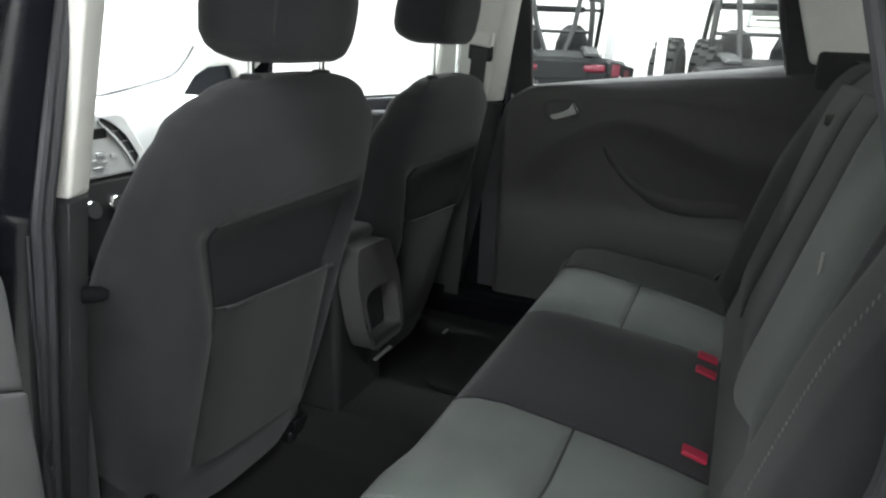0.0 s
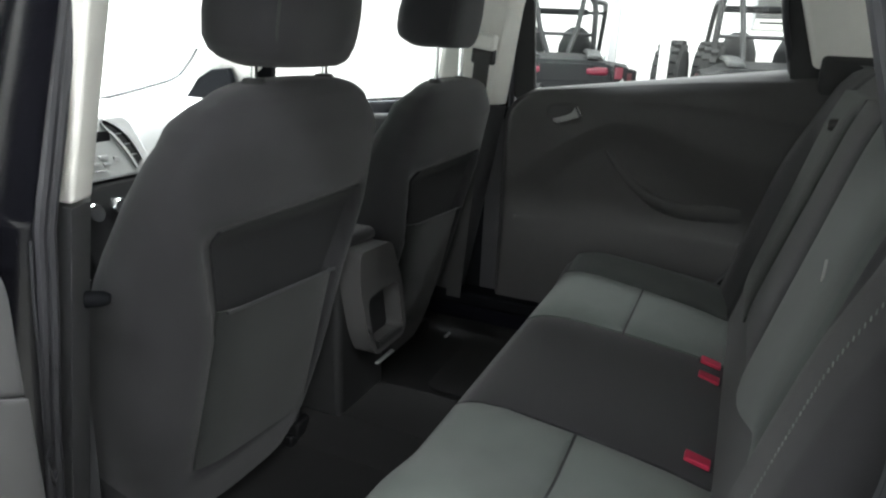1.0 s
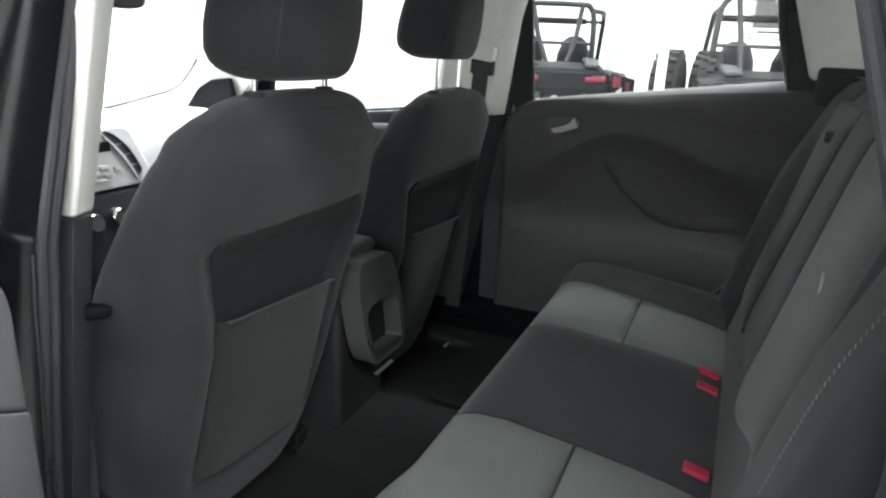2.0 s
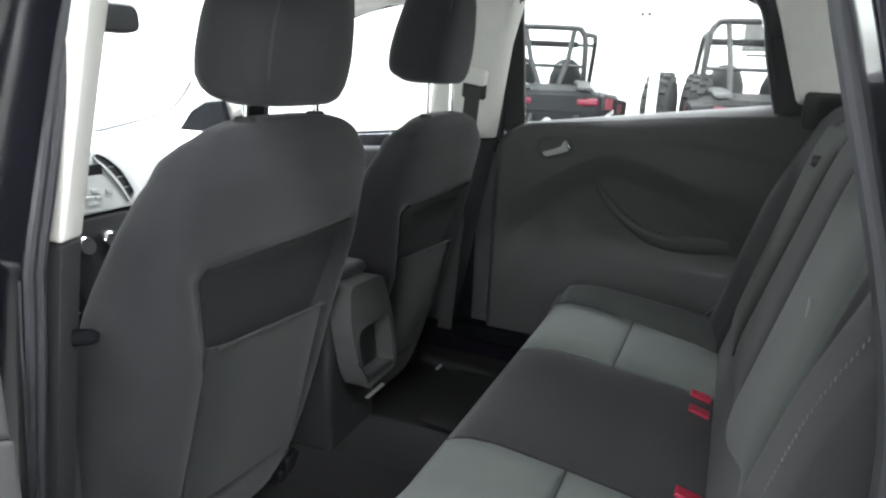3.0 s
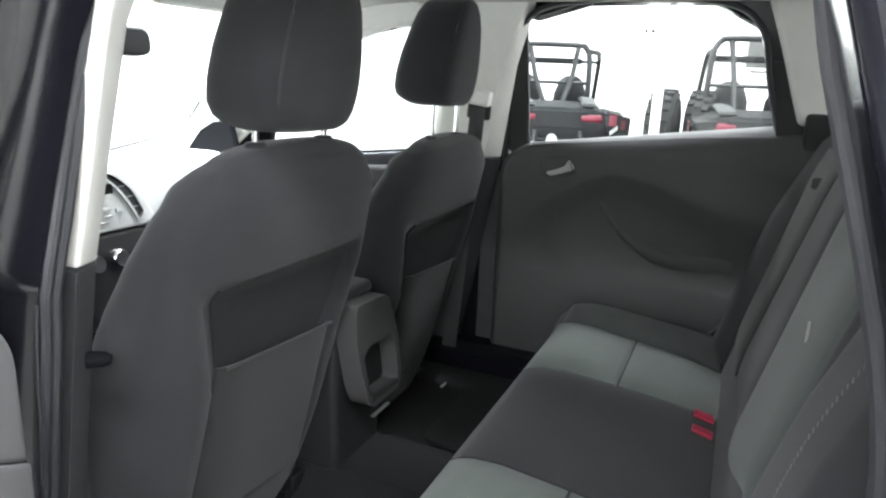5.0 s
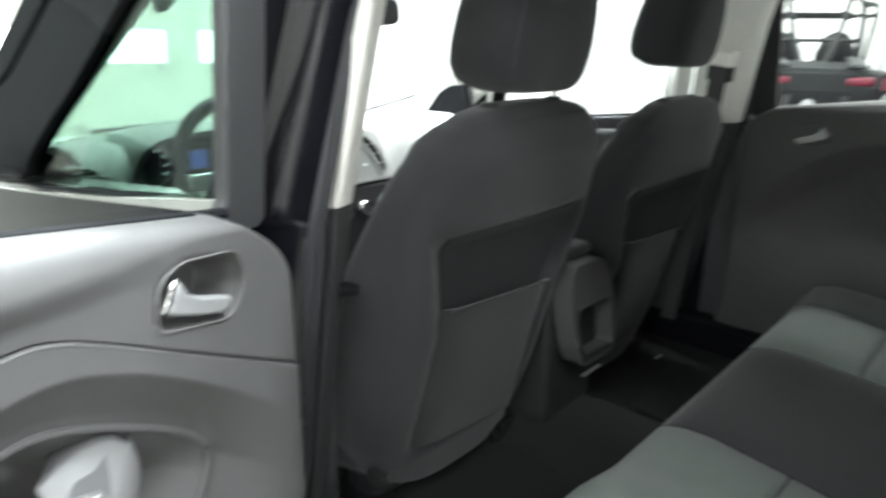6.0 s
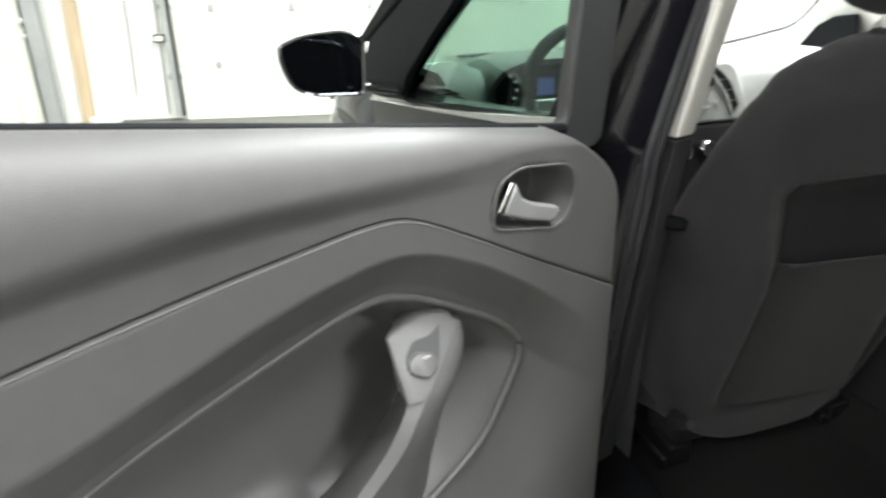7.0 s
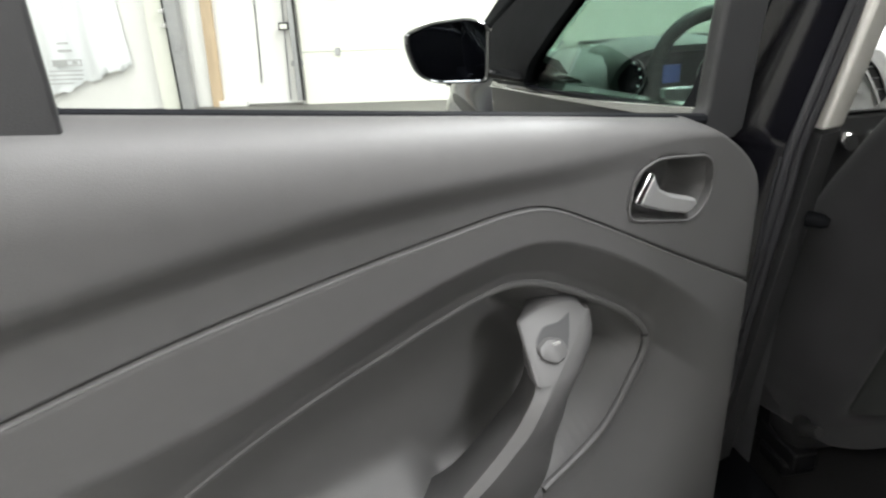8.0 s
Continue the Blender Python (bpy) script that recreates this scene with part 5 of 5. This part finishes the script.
# ---- seat belt on the far pillar ----
belt = thing("seat_belt", "dark seat belt webbing hung from a pale pillar anchor", "seat belt")
part("anchor_cover", boxed((0, 0, 0), (0.034, 0.074, 0.044), pose(0.622, -0.012, 1.254, 8, 0, 0)), M["pillar"], belt, "pale plastic anchor cover", bevel=0.008)
part("loop", boxed((0, 0, 0), (0.016, 0.074, 0.046), pose(0.630, -0.010, 1.214, 4, 0, 0)), M["black"], belt, bevel=0.012)
bm = bmesh.new()
sheet(bm, [[(0.622 - 0.02 * t, -0.034 + 0.05 * t + k * 0.047, 1.225 - 0.75 * t) for k in (0, 1)] for t in np.linspace(0, 1, 10)], (-0.002, 0, 0))
part("webbing", bm, M["strap"], belt)


# ==== things in the hall ====
def wheel_tyre(parent, c, axis_x, r=0.38, w=0.28, knobs=22):
    bm = bmesh.new()
    rot = Matrix.Identity(4) if axis_x else Matrix.Rotation(radians(90), 4, "Z")
    mm = Matrix.Translation(c) @ rot
    prof = [(0.55, -0.45), (0.8, -0.5), (0.93, -0.42), (0.96, 0.0), (0.93, 0.42), (0.8, 0.5), (0.55, 0.45)]
    loft(bm, [[mm @ Vector((d * w, k * r * math.cos(a), k * r * math.sin(a))) for a in [j * math.pi / 18 for j in range(36)]] for k, d in prof])
    for j in range(knobs):
        a = 2 * math.pi * j / knobs
        for s in (-0.3, 0.0, 0.3):
            box(bm, (0, 0, 0), (w * 0.24, 0.045, 0.05), mm @ Matrix.Rotation(a + s * 0.3, 4, "X") @ Matrix.Translation((s * w, 0, r * 0.98)))
    return part("tyre", bm, M["tyre"], parent, "knobbly black tyre", smooth=False)


def buggy(m, label, hoop=1.0, flare=0.0, tall=1.0):
    """A side-by-side off-road buggy, its rear at the origin, driving towards +x."""
    t = thing("off_road_buggy", label, "buggy", m, "buggies")
    up = lambda z: 1.06 + (z - 1.06) * tall
    cage = lambda pts: [(x, y, up(z)) for x, y, z in pts]
    for sy in (-0.58, 0.58):
        for x in (0.45, 2.4):
            wt = wheel_tyre(t, (x, sy, 0.38), False)
            bm = bmesh.new()
            loft(bm, [[Vector((x + r * math.cos(a), sy + math.copysign(dd, sy), 0.38 + r * math.sin(a))) for a in [k * math.pi / 10 for k in range(20)]] for r, dd in ((0.2, 0.10), (0.18, 0.06), (0.05, 0.08))])
            part("rim", bm, M["black"], wt)
    rings = []
    for x, w, zb, zt in ((0.0, 0.50, 0.72, 0.98), (0.04, 0.60, 0.66, 1.06), (0.5, 0.66, 0.55, 1.12), (0.9, 0.60, 0.40, 1.10), (1.5, 0.62, 0.36, 0.75), (2.1, 0.60, 0.40, 1.0), (2.7, 0.45, 0.5, 0.92), (2.85, 0.3, 0.6, 0.8)):
        rings.append([Vector((x, w * math.copysign(abs(math.cos(a)) ** 0.6, math.cos(a)), (zb + zt) / 2 + (zt - zb) / 2 * math.copysign(abs(math.sin(a)) ** 0.6, math.sin(a)))) for a in [2 * math.pi * k / 28 for k in range(28)]])
    part("body", loft(bmesh.new(), rings), M["utv_body"], t, angle=50)
    for sy in (-1, 1):
        part("tail_light", boxed((0.012, sy * 0.37, 0.945), (0.06, 0.25, 0.085)), M["utv_red"], t, "red tail light", bevel=0.03)
        bm = bmesh.new()
        loft(bm, [[Vector((x, sy * (y + o), z + h)) for o, h in ((-0.10, 0.03), (0.12, 0.0), (0.14, -0.06), (-0.06, -0.16))] for x, y, z in ((-0.02, 0.52 + flare, 0.98), (0.3, 0.56 + flare, 1.02), (0.8, 0.60 + flare, 0.98))])
        part("mudguard", bm, M["utv_body"], t, bevel=0.015)
        if flare:
            bm = bmesh.new()
            loft(bm, [[Vector((x, sy * y, z)) for x, z in ((-0.03, zt), (0.05, zt + 0.01), (0.06, zb), (-0.01, zb))] for y, zt, zb in ((0.54, 1.03, 0.80), (0.62, 1.01, 0.74), (0.74, 0.975, 0.68), (0.80, 0.965, 0.68))])
            fen = part("rear_fender", bm, M["utv_body"], t, "black rear fender with red decals", bevel=0.01)
            part("decal", boxed((-0.034, sy * 0.60, 0.935), (0.006, 0.085, 0.12), pose(0, 0, 0)), M["utv_red"], fen, "red decal", bevel=0.002)
            part("decal", boxed((-0.030, sy * 0.72, 0.89), (0.006, 0.05, 0.10), pose(0, 0, 0)), M["tail_red"], fen, "dark red decal", bevel=0.002)
            for k in range(4):
                part("print_bar", boxed((-0.036, sy * (0.585 + 0.022 * k), 0.80 + 0.018 * k), (0.004, 0.012, 0.05)), M["print_grey"], fen)
        part("side_decal", boxed((0.30, sy * (0.70 + flare), 0.91), (0.30, 0.016, 0.14)), M["tail_red"], t, "dark red side decal", bevel=0.004)
        bm = bmesh.new()
        loft(bm, [[Vector((x, sy * (y + o), z + h)) for o, h in ((-0.09, 0.0), (0.09, 0.0), (0.07, 0.035), (-0.07, 0.04))] for x, y, z in ((0.03, 0.34, 1.07), (0.35, 0.38, 1.12), (0.75, 0.42, 1.13))])
        part("side_box", bm, M["utv_grey"], t, "grey plastic bed side", bevel=0.01)
        bm = bmesh.new()
        tube(bm, spline(cage([(0.70, sy * 0.50 * hoop, 1.78), (0.95, sy * (0.50 + flare), 1.77), (1.35, sy * (0.54 + 1.6 * flare), 1.74), (1.55, sy * (0.57 + 1.8 * flare), 1.66), (2.0, sy * (0.62 + 1.8 * flare), 1.05)]), 6), 0.030, 10)
        part("cage_rail", bm, M["cage"], t, "steel roll cage rail")
        bm = bmesh.new()
        tube(bm, cage([(0.70, sy * 0.36 * hoop, 1.83), (0.60, sy * (0.30 - 1.0 * flare), 1.45), (0.50, sy * (0.26 - 2.0 * flare), 1.06)]), 0.030, 10)
        part("cage_brace", bm, M["cage"], t)
        for x in (1.15,):
            bm = bmesh.new()
            loft(bm, [[Vector((x + dx, sy * 0.29 + w * math.cos(a), z + 0.0)) for a in [0.0]] + [Vector((x + dx + 0.05 * math.sin(a), sy * 0.29 + w * math.cos(a), z)) for a in [2 * math.pi * k / 16 for k in range(16)]] for dx, w, z in ((0.1, 0.2, 0.65), (0.0, 0.22, 0.9), (-0.06, 0.2, 1.2), (-0.08, 0.14, 1.36), (-0.09, 0.07, 1.41))])
            part("seat", bm, M["black"], t, "black bucket seat")
    bm = bmesh.new()
    half = [(x, y * hoop, z) for x, y, z in ((0.72, 0.56, 1.02), (0.68, 0.545, 1.45), (0.69, 0.53, 1.70), (0.70, 0.47, 1.82), (0.70, 0.35, 1.85))]
    tube(bm, spline(cage(half + [(x, -y, z) for x, y, z in half[::-1]]), 6), 0.034, 10)
    part("rear_hoop", bm, M["cage"], t, "steel rear roll hoop")
    part("decal", boxed((0, 0, 0), (0.26, 0.012, 0.06), pose(0.33, -0.515, 1.085, 0, 0, -8)), M["film"], t, "pale side decal")
    for k in range(4):
        part("print_bar", boxed((0, 0, 0), (0.035, 0.004, 0.036), pose(0.24 + 0.055 * k, -0.520 + 0.008 * k - 0.006, 1.085, 0, 0, -8)), M["utv_body"], t)
    for x, z, hw in ((0.70, 1.36, 0.54 * hoop), (1.52, 1.67, 0.56 + 1.7 * flare)):
        bm = bmesh.new()
        tube(bm, cage([(x, -hw, z), (x, hw, z)]), 0.022, 10)
        part("cross_bar", bm, M["cage"], t)
    part("roof_bar", boxed((1.50, 0, up(1.672)), (0.14, 0.96, 0.075)), M["utv_body"], t, bevel=0.02)
    bm = bmesh.new()
    tube(bm, [(1.75 + 0.04 * math.sin(a), 0.30 + 0.16 * math.cos(a), 1.12 + 0.15 * math.sin(a)) for a in [2 * math.pi * k / 24 for k in range(24)]], 0.014, 8, True)
    part("steering_wheel", bm, M["black"], t)
    for sy in (-0.28, 0.28):
        bm = bmesh.new()
        tube(bm, [(-0.03, sy, 0.45), (-0.02, sy * 0.9, 0.80)], [0.045, 0.032], 12)
        part("shock_absorber", bm, M["cage"], t)
    bm = bmesh.new()
    tube(bm, [(-0.05, 0.06, 0.70), (0.10, 0.06, 0.72)], 0.06, 16)
    part("muffler", bm, M["steel"], t, "pale steel muffler")
    part("tailgate", prism(bmesh.new(), rounded([(-0.30, 0.83), (0.30, 0.83), (0.34, 1.02), (-0.34, 1.02)], 0.03), lambda y, z, dd: Vector((dd, y, z)), -0.008, 0.05), M["utv_body"], t, "black bed tailgate", bevel=0.008)
    if not flare:
        part("plate", boxed((-0.012, -0.22, 0.985), (0.01, 0.24, 0.05)), M["steel"], t, "pale plate on the tailgate", bevel=0.003)
    for k in range(3):
        part("vent_slot", boxed((-0.008, 0, 0.60 + 0.05 * k), (0.04, 0.5, 0.02)), M["black"], t, bevel=0.006)
    return t


buggy(pose(6.2, 1.16, 0.0, 0, 0, 23), "black and red off-road buggy with a steel roll cage", 0.79, 0.08, 0.88)
buggy(pose(6.2, -0.92, 0.0, 0, 0, 5), "black off-road buggy with a steel roll cage")

# standing tyres between the buggies, each on a lying pair
for tx, ty in ((6.5, 0.075), (7.0, -0.28)):
    for k in range(2):
        t = thing("loose_tyre", "black knobbly off-road tyre lying flat in a stack", "tyre", pose(tx, ty, 0.14 + 0.27 * k, 0, 90, 0), "loose tyres")
        wheel_tyre(t, (0, 0, 0), True, 0.36, 0.27, 18)
    t = thing("loose_tyre", "black knobbly off-road tyre standing on a stack", "tyre", pose(tx, ty, 0.545 + 0.37, 0, 0, 84), "loose tyres")
    wheel_tyre(t, (0, 0, 0), True, 0.37, 0.27, 20)
t = thing("white_column", "slim white column on the hall floor", "column", pose(6.0, 0.10, 0))
part("shaft", boxed((0, 0, CEIL / 2), (0.08, 0.09, CEIL)), M["wall"], t, bevel=0.006)

# far wall fittings
t = thing("wall_strip", "grey steel strip on the far wall", "wall strip", pose(9.57, 1.27, 0))
part("strip", boxed((0, 0, 1.1), (0.05, 0.12, 1.9)), M["steel"], t, bevel=0.006)
t = thing("notice_board", "dark wall board in a pale frame above a printed sheet", "notice board", pose(9.58, -0.98, 1.80))
part("board", boxed((-0.005, 0, 0.025), (0.03, 0.66, 0.37)), M["steel_dark"], t, bevel=0.004)
for dy in (-0.355, 0.355):
    part("frame_upright", boxed((-0.01, dy, -0.02), (0.05, 0.05, 0.56)), M["steel"], t, bevel=0.005)
part("frame_rail", boxed((-0.01, 0, 0.235), (0.05, 0.66, 0.05)), M["steel"], t, bevel=0.005)
part("notice", boxed((-0.005, 0, -0.23), (0.02, 0.655, 0.13)), M["door_white"], t, bevel=0.003)
part("print_bar", boxed((-0.018, 0.02, -0.215), (0.004, 0.5, 0.028)), M["black"], t)
t = thing("emergency_light", "small white twin emergency light on the wall", "wall light", pose(9.55, 0.72, 2.07))
part("case", boxed((0, 0, 0), (0.06, 0.12, 0.05)), M["door_white"], t, bevel=0.01)
for dy in (-0.05, 0.05):
    part("lamp_head", boxed((-0.05, dy, 0.05), (0.05, 0.05, 0.05)), M["cage"], t, bevel=0.012)
